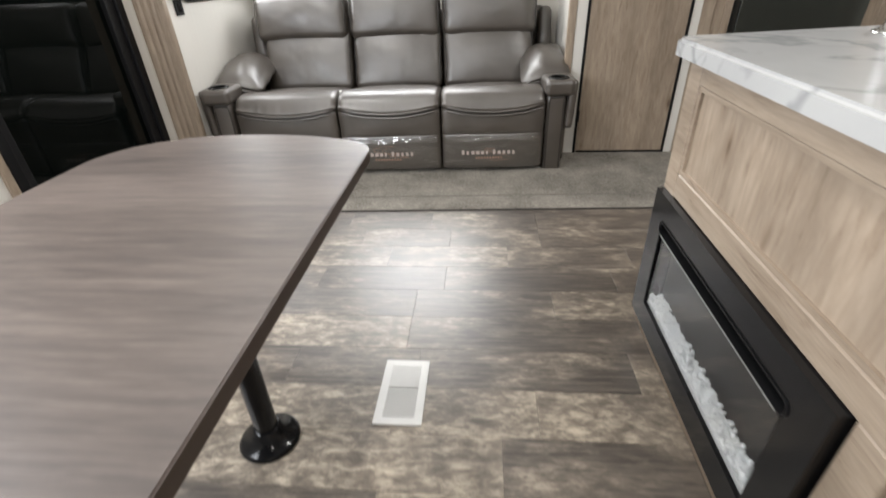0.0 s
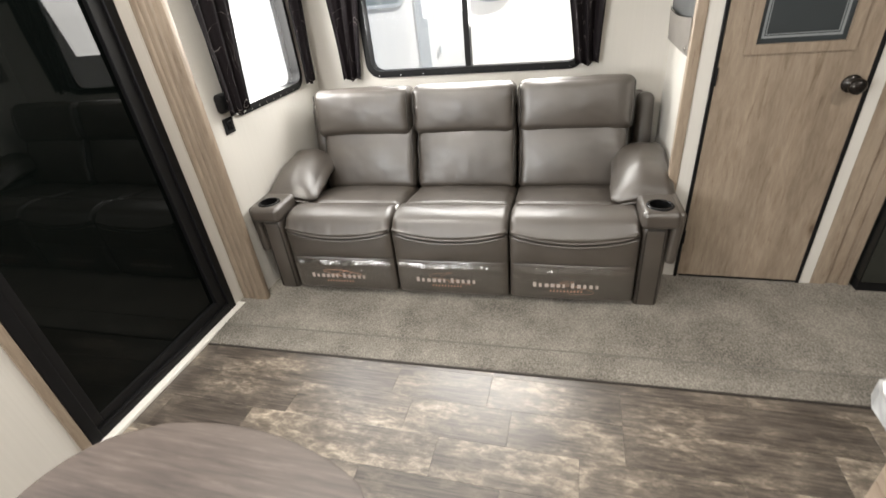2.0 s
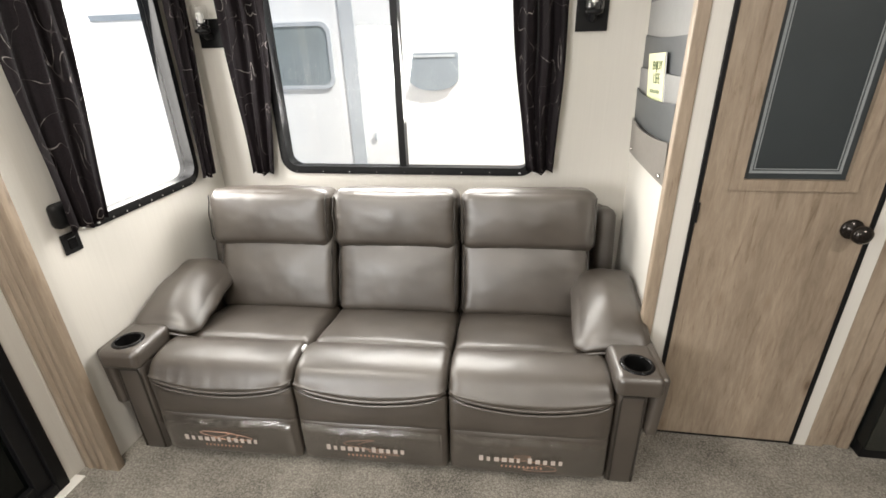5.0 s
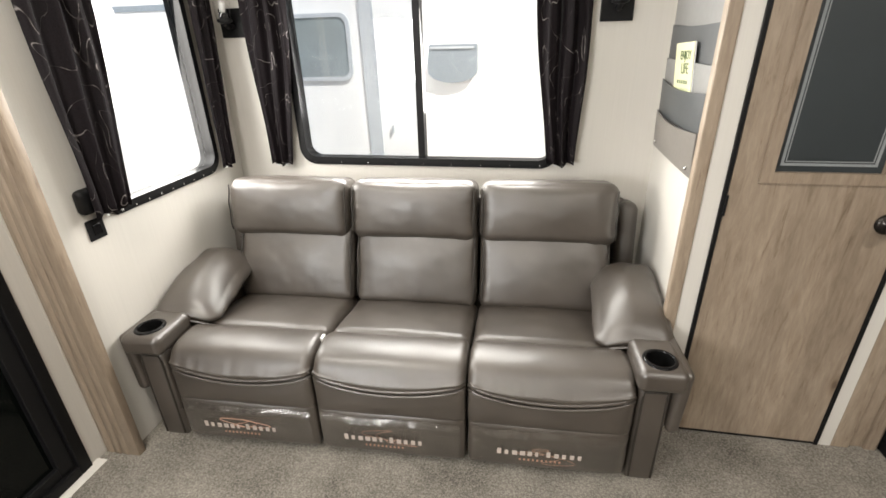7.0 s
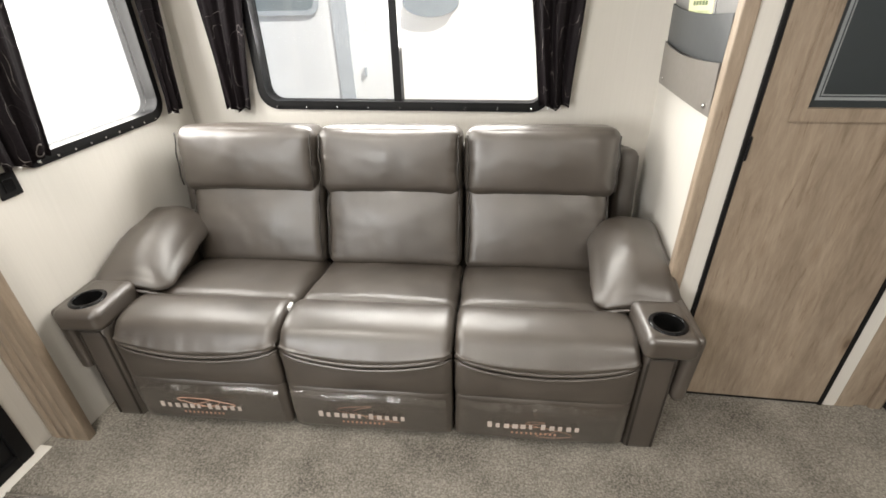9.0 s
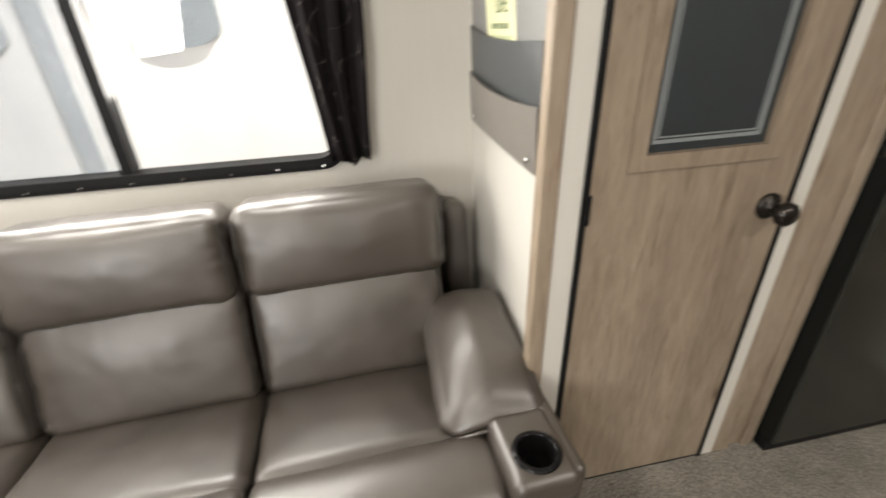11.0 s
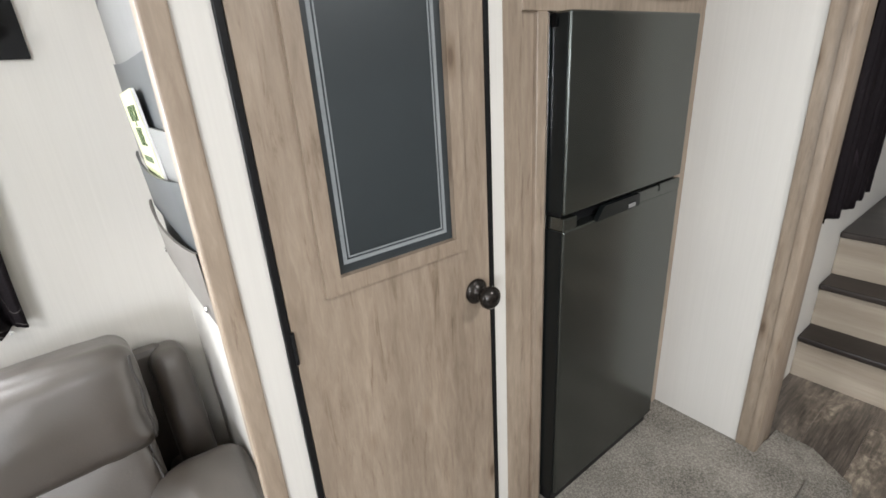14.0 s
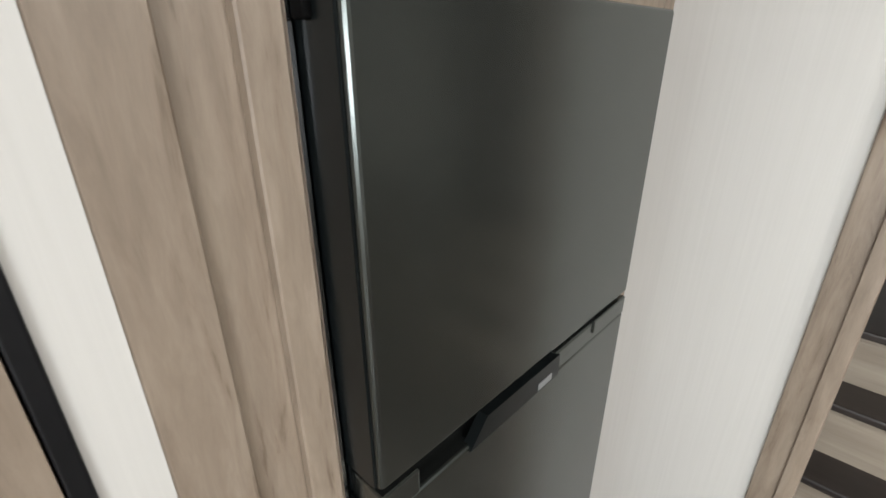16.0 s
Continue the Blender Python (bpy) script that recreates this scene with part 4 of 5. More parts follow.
SF = thing("reclining_sofa", (-0.04, 3.15, 0.018), "grey-brown leather three-seat reclining sofa with cup-holder arms", "sofa")
SEATS = [(-0.905, -0.327), (-0.323, 0.254), (0.258, 0.835)]
HEADS = [(-0.935, -0.343), (-0.335, 0.246), (0.254, 0.850)]
fb = bmesh.new()
box(fb, -0.93, 0.86, 3.26, 4.02, 0.045, 0.36, bevel=0.02)
part("base", fb, M_PIPING, SF, "dark underframe")
for k, (x0, x1) in enumerate(SEATS):
    cx, hw, seams = (x0 + x1) / 2, (x1 - x0) / 2, []
    s = part("seat_cushion", cushion(bmesh.new(), (cx, 3.525, 0.329), (hw - 0.001, 0.214, 0.092), 0.042, (0, 0, 0.016), n=28, wrinkle=0.003, seed=k, turn=(-9.5, 0, 0)), M_LEATHER, SF)
    n = part("seat_front", seat_nose(x0 + 0.001, x1 - 0.001, k), M_LEATHER, SF)
    # middle tube is coloured dark for the shade between the two leather welts
    for dz, dy, rr, mt in ((0.004, -0.005, 0.0062, M_LEATHER), (-0.007, 0.001, 0.0036, M_PIPING), (-0.017, -0.004, 0.0062, M_LEATHER)):
        line = []
        for i in range(25):
            u = i / 24
            end = 0.020 * abs(2 * u - 1) ** 10
            line.append((x0 + 0.004 + (x1 - x0 - 0.008) * u, nose_y(u) + dy + end, seam_z(u) + dz))
        part("piping", smooth(tube(bmesh.new(), line, rr, 8), 80), mt, n, "stitched piping, its middle line dark as the shaded groove")
    part("front_apron", cushion(bmesh.new(), (cx, 3.172, 0.308), (hw - 0.002, 0.055, 0.080), 0.022, (0, 0.010, 0), n=20, wrinkle=0.003, seed=k + 9), M_LEATHER, SF)
    fr_ = part("footrest", cushion(bmesh.new(), (cx, 3.166, 0.145), (hw - 0.002, 0.05, 0.110), 0.024, (0, 0.012, 0), wrinkle=0.0025, seed=k + 13), M_LEATHER, SF)
    film = bmesh.new()
    nu, nv = 40, 18
    vs = [[film.verts.new((x0 + 0.02 + (x1 - x0 - 0.04) * i / nu, 3.1035 - 0.009 * math.sin(math.pi * i / nu) * math.sin(math.pi * j / nv) + (0.007 if k == 2 else 0.0035) * noise.noise(Vector((i * 0.25 + k * 9, j * 0.25, 2))) - (0.012 + 0.008 * noise.noise(Vector((i * 0.3, k * 4.1, 0)))) * math.exp(-((j - nv + 2.5) / 1.3) ** 2), 0.045 + (0.19 + 0.005 * math.sin(i * 0.25 + k)) * j / nv)) for i in range(nu + 1)] for j in range(nv + 1)]
    for a, b in zip(vs, vs[1:]):
        for i in range(nu):
            film.faces.new((a[i], a[i + 1], b[i + 1], b[i]))
    for f in film.faces:
        f.smooth = True
    fo = part("plastic_film", film, M_FILM, fr_, "clear glossy protective film")
    lx = cx - 0.02
    for i, w in enumerate((0.013, 0.011, 0.015, 0.016, 0.014, 0.009, 0.012, 0.014, 0.012, 0.013, 0.011)):
        bx = lx - 0.155 + i * 0.0275 + (0.012 if i > 5 else 0)
        part("print_bar", nbox(bx, bx + w * 1.15, 3.0885, 3.0895, 0.132, 0.152 if i not in (0, 6) else 0.158), M_TAG_WHITE, fr_, "pale printed bar")
    swirl = [(lx + 0.02 + 0.11 * math.sin(2 * q) * math.cos(q + 0.5), 3.0902, 0.142 + 0.05 * math.sin(q) * math.cos(0.5 * q + k)) for q in (i * 0.16 for i in range(40))]
    part("print_swirl", tube(bmesh.new(), swirl, 0.0013 if k == 0 else 0.0006, 5), M_TAG_COPPER, fr_, "thin copper printed swirl")
    for i in range(10):
        bx = lx - 0.075 + i * 0.0158
        part("print_bar", nbox(bx, bx + 0.0065, 3.0895, 3.0905, 0.106, 0.115), M_TAG_COPPER, fr_, "copper printed bar")
    b = part("backrest", cushion(bmesh.new(), (cx, 3.81, 0.537), (hw - 0.005, 0.105, 0.186), 0.038, (0, 0.028, 0.0), n=34, wrinkle=0.0028, seed=k + 20, turn=(-20, 0, 0), gather=0.003, pucker=0.007), M_LEATHER, SF)
    h0, h1 = HEADS[k]
    for owner, c_, half_, tilt in ((b, (cx, 3.81, 0.537), (hw - 0.005, 0.105, 0.186), -20), (None, ((h0 + h1) / 2, 3.855, 0.798), ((h1 - h0) / 2 - 0.002, 0.102, 0.136), -11)):
        sm = pose(*c_, tilt)
        seams.append((owner, [[sm @ Vector((sx_ * (half_[0] - 0.012 + 0.002 * math.sin(7 * q)), -half_[1] + 0.009 - 0.012 * (1 - q * q), q * (half_[2] - 0.03))) for q in (i / 7 - 1 for i in range(15))] for sx_ in (-1, 1)]))
    hc = part("headrest", cushion(bmesh.new(), ((h0 + h1) / 2, 3.855, 0.798), ((h1 - h0) / 2 - 0.002, 0.102, 0.136), 0.050, (0, 0.026, 0.004), n=34, wrinkle=0.0028, seed=k + 30, turn=(-11, 0, 0), gather=0.003, pucker=0.007), M_LEATHER, SF)
    for owner, pair_ in seams:
        for line in pair_:
            part("side_seam", smooth(tube(bmesh.new(), line, 0.0034, 6), 80), M_PIPING, owner or hc, "dark stitched side seam")
    part("stitching", tube(bmesh.new(), [(h0 + 0.03 + (h1 - h0 - 0.06) * i / 16, 3.765 - 0.014 * math.sin(math.pi * i / 16), 0.664) for i in range(17)], 0.0045, 6), M_PIPING, hc)
part("label_tab", nbox(-0.331, -0.319, 3.262, 3.292, 0.440, 0.466, bevel=0.002), M_PAPER, SF, "small white label tab")
for sx, s in ((-1.0, -1), (0.905, 1)):
    inner, outer = (sx + 0.085, sx - 0.07) if s < 0 else (sx - 0.075, sx + 0.075)
    a0, a1 = min(inner, outer), max(inner, outer)
    cx = (a0 + a1) / 2
    ar = part("arm", cushion(bmesh.new(), (cx, 3.60, 0.25), ((a1 - a0) / 2 - 0.008, 0.42, 0.205), 0.04, (0.008, 0, 0), wrinkle=0.002, seed=s + 40), M_LEATHER, SF)
    part("arm_front", cushion(bmesh.new(), (cx - s * 0.012, 3.185, 0.225), ((a1 - a0) / 2 - 0.022, 0.05, 0.222), 0.02, (0, 0.006, 0), seed=s + 44), M_LEATHER, SF)
    part("arm_flap", cushion(bmesh.new(), (cx + s * 0.070, 3.25, 0.385), (0.022, 0.125, 0.13), 0.018, (0.004, 0, 0), seed=s + 45, turn=(0, s * 3, 0)), M_LEATHER, SF)
    part("welt", tube(bmesh.new(), [(cx - s * 0.012 + q * ((a1 - a0) / 2 - 0.036), 3.134, z) for q, z in ((-1, 0.03), (-1, 0.40), (-0.9, 0.425), (0.9, 0.425), (1, 0.40), (1, 0.03))], 0.0045, 6), M_PIPING, SF)
    block = cushion(bmesh.new(), (cx, 3.215, 0.478), ((a1 - a0) / 2 + 0.004, 0.105, 0.042), 0.026, (0, 0, 0.002), n=26, seed=s + 47)
    bmesh.ops.delete(block, geom=[f for f in block.faces if f.calc_center_median().z > 0.5 and (f.calc_center_median().xy - Vector((cx, 3.19))).length < 0.045], context="FACES")
    tp = part("cup_block", block, M_LEATHER, SF)
    part("cup_holder", smooth(lathe(bmesh.new(), [(0.0425, -0.012), (0.0435, 0.003), (0.046, 0.006), (0.052, 0.005), (0.0575, 0.0015), (0.0575, -0.004)], Matrix.Translation((cx, 3.19, 0.521)), caps=False)), M_BLACK_GLOSS, tp, "glossy black cup holder")
    part("cup_well", smooth(lathe(bmesh.new(), [(0.001, -0.058), (0.034, -0.058), (0.0375, -0.053), (0.0432, 0.002)], Matrix.Translation((cx, 3.19, 0.521)), caps=False)), M_WELL, tp)
    pil = cushion(bmesh.new(), (0, 0, 0), (0.122, 0.222, 0.055), 0.05, (0.010, 0.010, 0.020), n=24, wrinkle=0.004, seed=s + 50)
    for v in pil.verts:
        f = max(0.0, -v.co.y / 0.222)
        v.co.x *= 1.0 + 0.10 * f
        inner_side = -s * v.co.x / 0.138
        v.co.z = v.co.z * (1.0 - 0.42 * f * f) * (1.0 - 0.45 * max(0.0, inner_side) ** 2) - 0.056 * max(0.0, inner_side) ** 1.6 - 0.026 * f * f
        v.co.y -= 0.020 * max(0.0, -inner_side) * f
    bmesh.ops.transform(pil, matrix=Matrix.Translation((cx - s * 0.035, 3.533, 0.550)) @ Euler((radians(6.5), radians(s * 4), radians(s * -3))).to_matrix().to_4x4(), verts=pil.verts[:])
    ap = part("arm_pillow", pil, M_LEATHER, SF)
    pm = Matrix.Translation((cx - s * 0.035, 3.533, 0.550)) @ Euler((radians(6.5), radians(s * 4), radians(s * -3))).to_matrix().to_4x4()
    rim = []
    for i in range(15):
        u = -1 + 2 * i / 14
        q = max(0.0, -s * u)
        rim.append(pm @ Vector((u * 0.126, -0.222 - 0.012 * math.sin(math.pi * i / 14) - 0.014 * max(0.0, s * u), -0.046 - 0.050 * q ** 1.6)))
    part("welt", smooth(tube(bmesh.new(), rim, 0.0065, 8), 80), M_LEATHER, ap, "stitched leather welt")
    part("side_wing", cushion(bmesh.new(), (sx + (0.016 if s < 0 else 0.016), 3.95, 0.588), (0.046, 0.078, 0.228), 0.04, (0, 0, 0), seed=s + 55, turn=(-10, 0, 0)), M_LEATHER, SF)
part("back_panel", nbox(-0.99, 0.92, 3.985, 4.03, 0.1, 0.82, bevel=0.02), M_LEATHER, SF)
for x0, x1 in SEATS:
    part("recline_bar", nbox(x0 + 0.04, x1 - 0.04, 3.18, 3.20, 0.012, 0.024), M_BLACK, SF, "black metal recliner bar")
for x, y in ((-0.95, 3.25), (0.955, 3.33), (-0.95, 3.95), (0.86, 3.95)):
    part("foot", nbox(x - 0.03, x + 0.03, y - 0.03, y + 0.03, 0.018, 0.06, bevel=0.004), M_BLACK, SF)
SF.rotation_euler = (0, 0, radians(2.4))

# ---- dinette table ----
TB = thing("dinette_table", (-0.13, 1.0, 0), "taupe wood-grain laminate table with rounded corners", "table")
TX0, TX1, TY0, TZ = -0.475, 0.212, 0.35, 0.68


def table_outline(grow=0.0):
    """Rounded corners and a gently bowed far end."""
    pts = []
    for i in range(11):
        a = radians(60 * i / 10)
        pts.append((TX1 - 0.09 + (0.09 + grow) * math.cos(a), 1.62 + (0.09 + grow) * math.sin(a)))
    for i in range(1, 16):
        x = 0.162 - (0.162 + 0.343) * i / 16
        pts.append((x, 1.767 - 0.75 * (x + 0.13) ** 2 + grow))
    for i in range(11):
        a = radians(110 + 70 * i / 10)
        pts.append((TX0 + 0.2 + (0.2 + grow) * math.cos(a), 1.535 + (0.2 + grow) * math.sin(a)))
    for cx, a0 in ((TX0 + 0.2, 180), (TX1 - 0.18, 270)):
        for i in range(11):
            a = radians(a0 + 90 * i / 10)
            pts.append((cx + ((0.2 if a0 == 180 else 0.18) + grow) * math.cos(a), TY0 + 0.2 + (0.2 + grow) * math.sin(a)))
    return pts


part("tabletop", slab(bmesh.new(), table_outline(), at_z(TZ - 0.026), 0.0, 0.026), M_TABLE, TB)
part("edge_band", ring_frame(bmesh.new(), table_outline(0.003), table_outline(0.0), at_z(TZ - 0.028), 0.0, 0.0265), M_TABLE_EDGE, TB, "dark brown edge band")
for ly in (1.307, 0.62):
    lg = part("leg", cyl(bmesh.new(), Matrix.Translation((-0.063, ly, 0.33)), 0.029, 0.029, 0.63, 24), M_BLACK_GLOSS, TB, "glossy black pedestal post")
    part("base_plate", smooth(lathe(bmesh.new(), [(0.001, 0.0), (0.076, 0.0), (0.078, 0.006), (0.070, 0.014), (0.045, 0.024), (0.036, 0.05), (0.030, 0.055), (0.001, 0.055)], Matrix.Translation((-0.063, ly, 0)), 32)), M_BLACK_GLOSS, lg)
    part("top_plate", smooth(lathe(bmesh.new(), [(0.001, 0.60), (0.03, 0.60), (0.075, 0.644), (0.08, 0.652), (0.001, 0.652)], Matrix.Translation((-0.063, ly, 0)), 32)), M_BLACK_GLOSS, lg)

# ---- island with fireplace ----
IS = thing("island_cabinet", (1.35, 1.0, 0), "knotty oak-print island cabinet with framed panels", "cabinet")
IX = 1.02
ib = bmesh.new()
slab(ib, [(IX + 0.07, 0.0), (2.05, 0.0), (2.05, 2.03), (IX + 0.07, 1.848)], at_z(0), 0.0, 0.841)
part("body", ib, M_OAK, IS)
ff = bmesh.new()
for y0, y1, z0, z1 in ((1.775, 1.85, 0, 0.841), (0.0, 1.775, 0.785, 0.841), (0.0, 1.775, 0.49, 0.555), (1.025, 1.775, 0, 0.056), (0.95, 1.025, 0, 0.49), (0.0, 0.07, 0, 0.785), (0.0, 0.95, 0, 0.06)):
    box(ff, IX, IX + 0.021, y0, y1, z0, z1, bevel=0.003, seg=1)
part("face_frame", ff, M_OAK_Y, IS)
part("panel", nbox(IX + 0.012, IX + 0.02, 0.06, 1.785, 0.545, 0.795), M_OAK, IS)
part("panel", nbox(IX + 0.012, IX + 0.02, 0.06, 0.96, 0.05, 0.5), M_OAK, IS)
part("end_panel", slab(bmesh.new(), [(IX + 0.021, 1.828), (2.05, 2.01), (2.05, 2.03), (IX + 0.021, 1.85)], at_z(0), 0.0, 0.841), M_OAK, IS)
part("panel_bead", ring_frame(bmesh.new(), [(0.07, 0.555), (1.775, 0.555), (1.775, 0.785), (0.07, 0.785)], [(0.082, 0.567), (1.763, 0.567), (1.763, 0.773), (0.082, 0.773)], at_x(IX), 0.004, 0.02), M_OAK_Y, IS)
CT = thing("countertop", (1.4, 1.0, 0.842), "white marble-look countertop with grey veins on the oak island", "countertop")
cto = [(0.985, -0.05), (2.1, -0.05), (2.1, 2.115), (1.026, 1.918), (0.996, 1.902), (0.985, 1.875)]
top = slab(bmesh.new(), cto, at_z(0.842), 0.0, 0.040)
bmesh.ops.bevel(top, geom=[e for e in top.edges if all(v.co.z > 0.87 for v in e.verts)], offset=0.008, segments=3, affect="EDGES")
part("slab", top, M_MARBLE, CT)
FP = thing("electric_fireplace", (1.0, 1.42, 0.0), "black glass-front electric fireplace with crushed-glass bed, set in the island", "fireplace")
GY0, GY1, GX = 1.032, 1.84, 1.0
gf = ring_frame(bmesh.new(), [(GY0, 0.058), (GY1, 0.058), (GY1, 0.489), (GY0, 0.489)], [(GY0 + 0.085, 0.135), (GY1 - 0.085, 0.135), (GY1 - 0.085, 0.425), (GY0 + 0.085, 0.425)], at_x(GX), 0.0, 0.05)
part("surround", gf, M_BLACK_GLOSS, FP, "glossy black surround")
part("firebox", nbox(GX + 0.060, GX + 0.066, GY0 + 0.05, GY1 - 0.05, 0.06, 0.45), M_BLACK, FP)
pane = part("glass", nbox(GX + 0.006, GX + 0.010, GY0 + 0.085, GY1 - 0.085, 0.135, 0.375), M_GLASS, FP, "clear front glass")
slot = ring_frame(bmesh.new(), rounded_outline(1.107, 1.763, 0.384, 0.422, 0.018, 5), rounded_outline(1.111, 1.759, 0.388, 0.418, 0.014, 5), at_x(GX), -0.003, 0.02)
part("vent_slot", slot, M_FRAME, FP, "thin dark vent rim")
part("vent_lip", nbox(GX - 0.004, GX + 0.004, 1.128, 1.742, 0.3835, 0.3865), M_ORG_GREY, FP, "thin metal lip under the vent")
part("vent_recess", nbox(GX + 0.022, GX + 0.03, GY0 + 0.085, GY1 - 0.085, 0.375, 0.425), M_WELL, FP)
eb = bmesh.new()
random.seed(5)
for i in range(1100):
    y = GY0 + 0.095 + random.random() * (GY1 - GY0 - 0.19)
    x = GX + 0.012 + random.random() * 0.036
    r = 0.0025 + random.random() * 0.005
    bmesh.ops.create_icosphere(eb, subdivisions=1, radius=r, matrix=Matrix.Translation((x, y, 0.148 + random.random() * 0.024)) @ Euler((i, i * 2, 0)).to_matrix().to_4x4() @ Matrix.Diagonal((1, 1.3, 0.8, 1)))
tagged(part("crushed_glass", eb, M_EMBER, FP, "pale crushed-glass bed"), kind="stuff")
part("ember_tray", nbox(GX + 0.012, GX + 0.055, GY0 + 0.087, GY1 - 0.087, 0.130, 0.147), M_EMBER, FP)
FC = thing("faucet", (1.47, 1.85, 0.882), "chrome faucet base at the countertop's edge", "faucet")
part("base_plate", smooth(lathe(bmesh.new(), [(0.001, 0), (0.042, 0), (0.044, 0.004), (0.034, 0.010), (0.024, 0.016), (0.022, 0.05), (0.001, 0.05)], Matrix.Translation((1.47, 1.85, 0.882)))), M_CHROME, FC)
part("spout", smooth(tube(bmesh.new(), [(1.47 + 0.1 * (1 - math.cos(i * 0.26)), 1.85 - 0.1 * (1 - math.cos(i * 0.26)), 0.93 + 0.22 * math.sin(min(i * 0.26, 1.57)) - (0.05 * (i - 6) / 4 if i > 6 else 0)) for i in range(11)], 0.013, 12)), M_CHROME, FC)

# ---- floor vent ----
FV = thing("floor_vent", (0.267, 1.48, 0.0), "white plastic floor register with slots", "vent")
part("frame", ring_frame(bmesh.new(), [(0.2, 1.362), (0.334, 1.362), (0.334, 1.60), (0.2, 1.60)], [(0.222, 1.385), (0.312, 1.385), (0.312, 1.577), (0.222, 1.577)], at_z(0.0), -0.001, 0.006), M_WHITE_PLASTIC, FV)
for i in range(10):
    y = 1.392 + i * 0.0104
    part("slat", nbox(0.222, 0.312, y - 0.0028, y + 0.0028, 0.0024, 0.0046), M_WHITE_PLASTIC, FV)
for i in range(8):
    y = 1.4985 + i * 0.0104
    part("slat", nbox(0.222, 0.312, y - 0.0034, y + 0.0034, 0.0006, 0.0056), M_WHITE_PLASTIC, FV)
# flat dark plate stands in for the shade inside the duct
part("duct_shade_plate", nbox(0.215, 0.319, 1.375, 1.585, -0.004, 0.0005), M_SEAM, FV)

# ---- wall organizer ----
OG = thing("wall_organizer", (0.975, 3.755, 1.07), "grey vinyl hanging pocket organizer holding a magazine", "organizer")
OY0, OY1 = 3.485, 4.025


def pocket(z0, z1, bulge, dip, mat, base):
    bm = bmesh.new()
    n, m = 14, 6
    front, back = [], []
    for j in range(m + 1):
        f = j / m
        rowf, rowb = [], []
        for i in range(n + 1):
            s = i / n
            y = OY0 + (OY1 - OY0) * s
            arch = math.sin(math.pi * s)
            z = z0 + (z1 - dip * arch - z0) * f
            x = 0.983 - base - bulge * (0.35 + 0.65 * arch ** 0.6) * (0.25 + 0.75 * f)
            rowf.append(bm.verts.new((x, y, z)))
            rowb.append(bm.verts.new((x + 0.005, y, z)))
        front.append(rowf)
        back.append(rowb)
    for rows, flip in ((front, False), (back, True)):
        for a, b in zip(rows, rows[1:]):
            for i in range(n):
                f = (a[i], a[i + 1], b[i + 1], b[i])
                bm.faces.new(f[::-1] if flip else f)
    for i in range(n):
        bm.faces.new((front[-1][i], front[-1][i + 1], back[-1][i + 1], back[-1][i]))
        bm.faces.new((front[0][i], back[0][i], back[0][i + 1], front[0][i + 1]))
    bmesh.ops.recalc_face_normals(bm, faces=bm.faces)
    return smooth(bm)


part("backing", nbox(0.974, 0.984, OY0, OY1, 1.075, 1.71, bevel=0.003), M_ORG_GREY, OG)
part("header", nbox(0.966, 0.975, OY0, OY1, 1.655, 1.71, bevel=0.003), M_ORG_DARK, OG)
part("pocket", pocket(1.53, 1.66, 0.012, 0.0, M_ORG_GREY, 0.012), M_ORG_GREY, OG, "pale grey panel")
part("pocket", pocket(1.41, 1.545, 0.012, 0.008, M_ORG_DARK, 0.014), M_ORG_DARK, OG, "charcoal pocket")
part("pocket", pocket(1.33, 1.425, 0.014, 0.0, M_ORG_GREY, 0.016), M_ORG_GREY, OG, "pale grey panel")
part("pocket", pocket(1.21, 1.345, 0.020, 0.014, M_ORG_DARK, 0.018), M_ORG_DARK, OG, "charcoal pocket")
part("pocket", pocket(1.075, 1.222, 0.022, 0.014, M_ORG_TAUPE, 0.02), M_ORG_TAUPE, OG, "taupe pocket")
for y in (OY0 + 0.04, OY1 - 0.06):
    for z in (1.685, 1.10):
        part("snap", smooth(lathe(bmesh.new(), [(0.001, 0), (0.007, 0), (0.006, 0.003), (0.001, 0.004)], Matrix.Translation((0.966 if z > 1.5 else 0.955, y, z)) @ Matrix.Rotation(radians(-90), 4, "Y"), 12)), M_CHROME, OG, "round metal snap")
MG = thing("magazine", (0.945, 3.735, 1.26), "yellow and white magazine standing in the organizer pocket", "magazine")
mm = Matrix.Translation((0.956, 3.735, 1.372)) @ Matrix.Rotation(radians(-3), 4, "X") @ Matrix.Rotation(radians(-4), 4, "Y")


def mag_box(x0, x1, y0, y1, z0, z1):
    b = nbox(x0, x1, y0, y1, z0, z1)
    bmesh.ops.transform(b, matrix=mm, verts=b.verts[:])
    return b


part("page_block", mag_box(-0.002, 0.003, -0.105, 0.105, -0.14, 0.115), M_PAPER, MG)
part("cover", mag_box(-0.0035, -0.002, -0.105, 0.105, -0.14, 0.115), M_YELLOW, MG, "yellow printed cover")
for words, z, size in (("ENJOY", 0.060, 0.042), ("LIFE", 0.014, 0.050)):
    m = mm @ Matrix.Translation((-0.0045, -0.02, z)) @ Matrix.Rotation(radians(-90), 4, "Z") @ Matrix.Rotation(radians(90), 4, "X")
    part("title", text_mesh(words, size, m), M_INK, MG, "dark printed title")
for i in range(5):
    part("print_bar", mag_box(-0.0043, -0.0034, 0.045 - 0.026 * i, 0.063 - 0.026 * i, -0.020, -0.008), M_INK, MG, "dark printed bar")
part("picture", mag_box(-0.0042, -0.0034, -0.085, 0.085, -0.135, -0.034), M_COVER, MG, "mottled green and white cover picture")

# ---- wall lamps ----


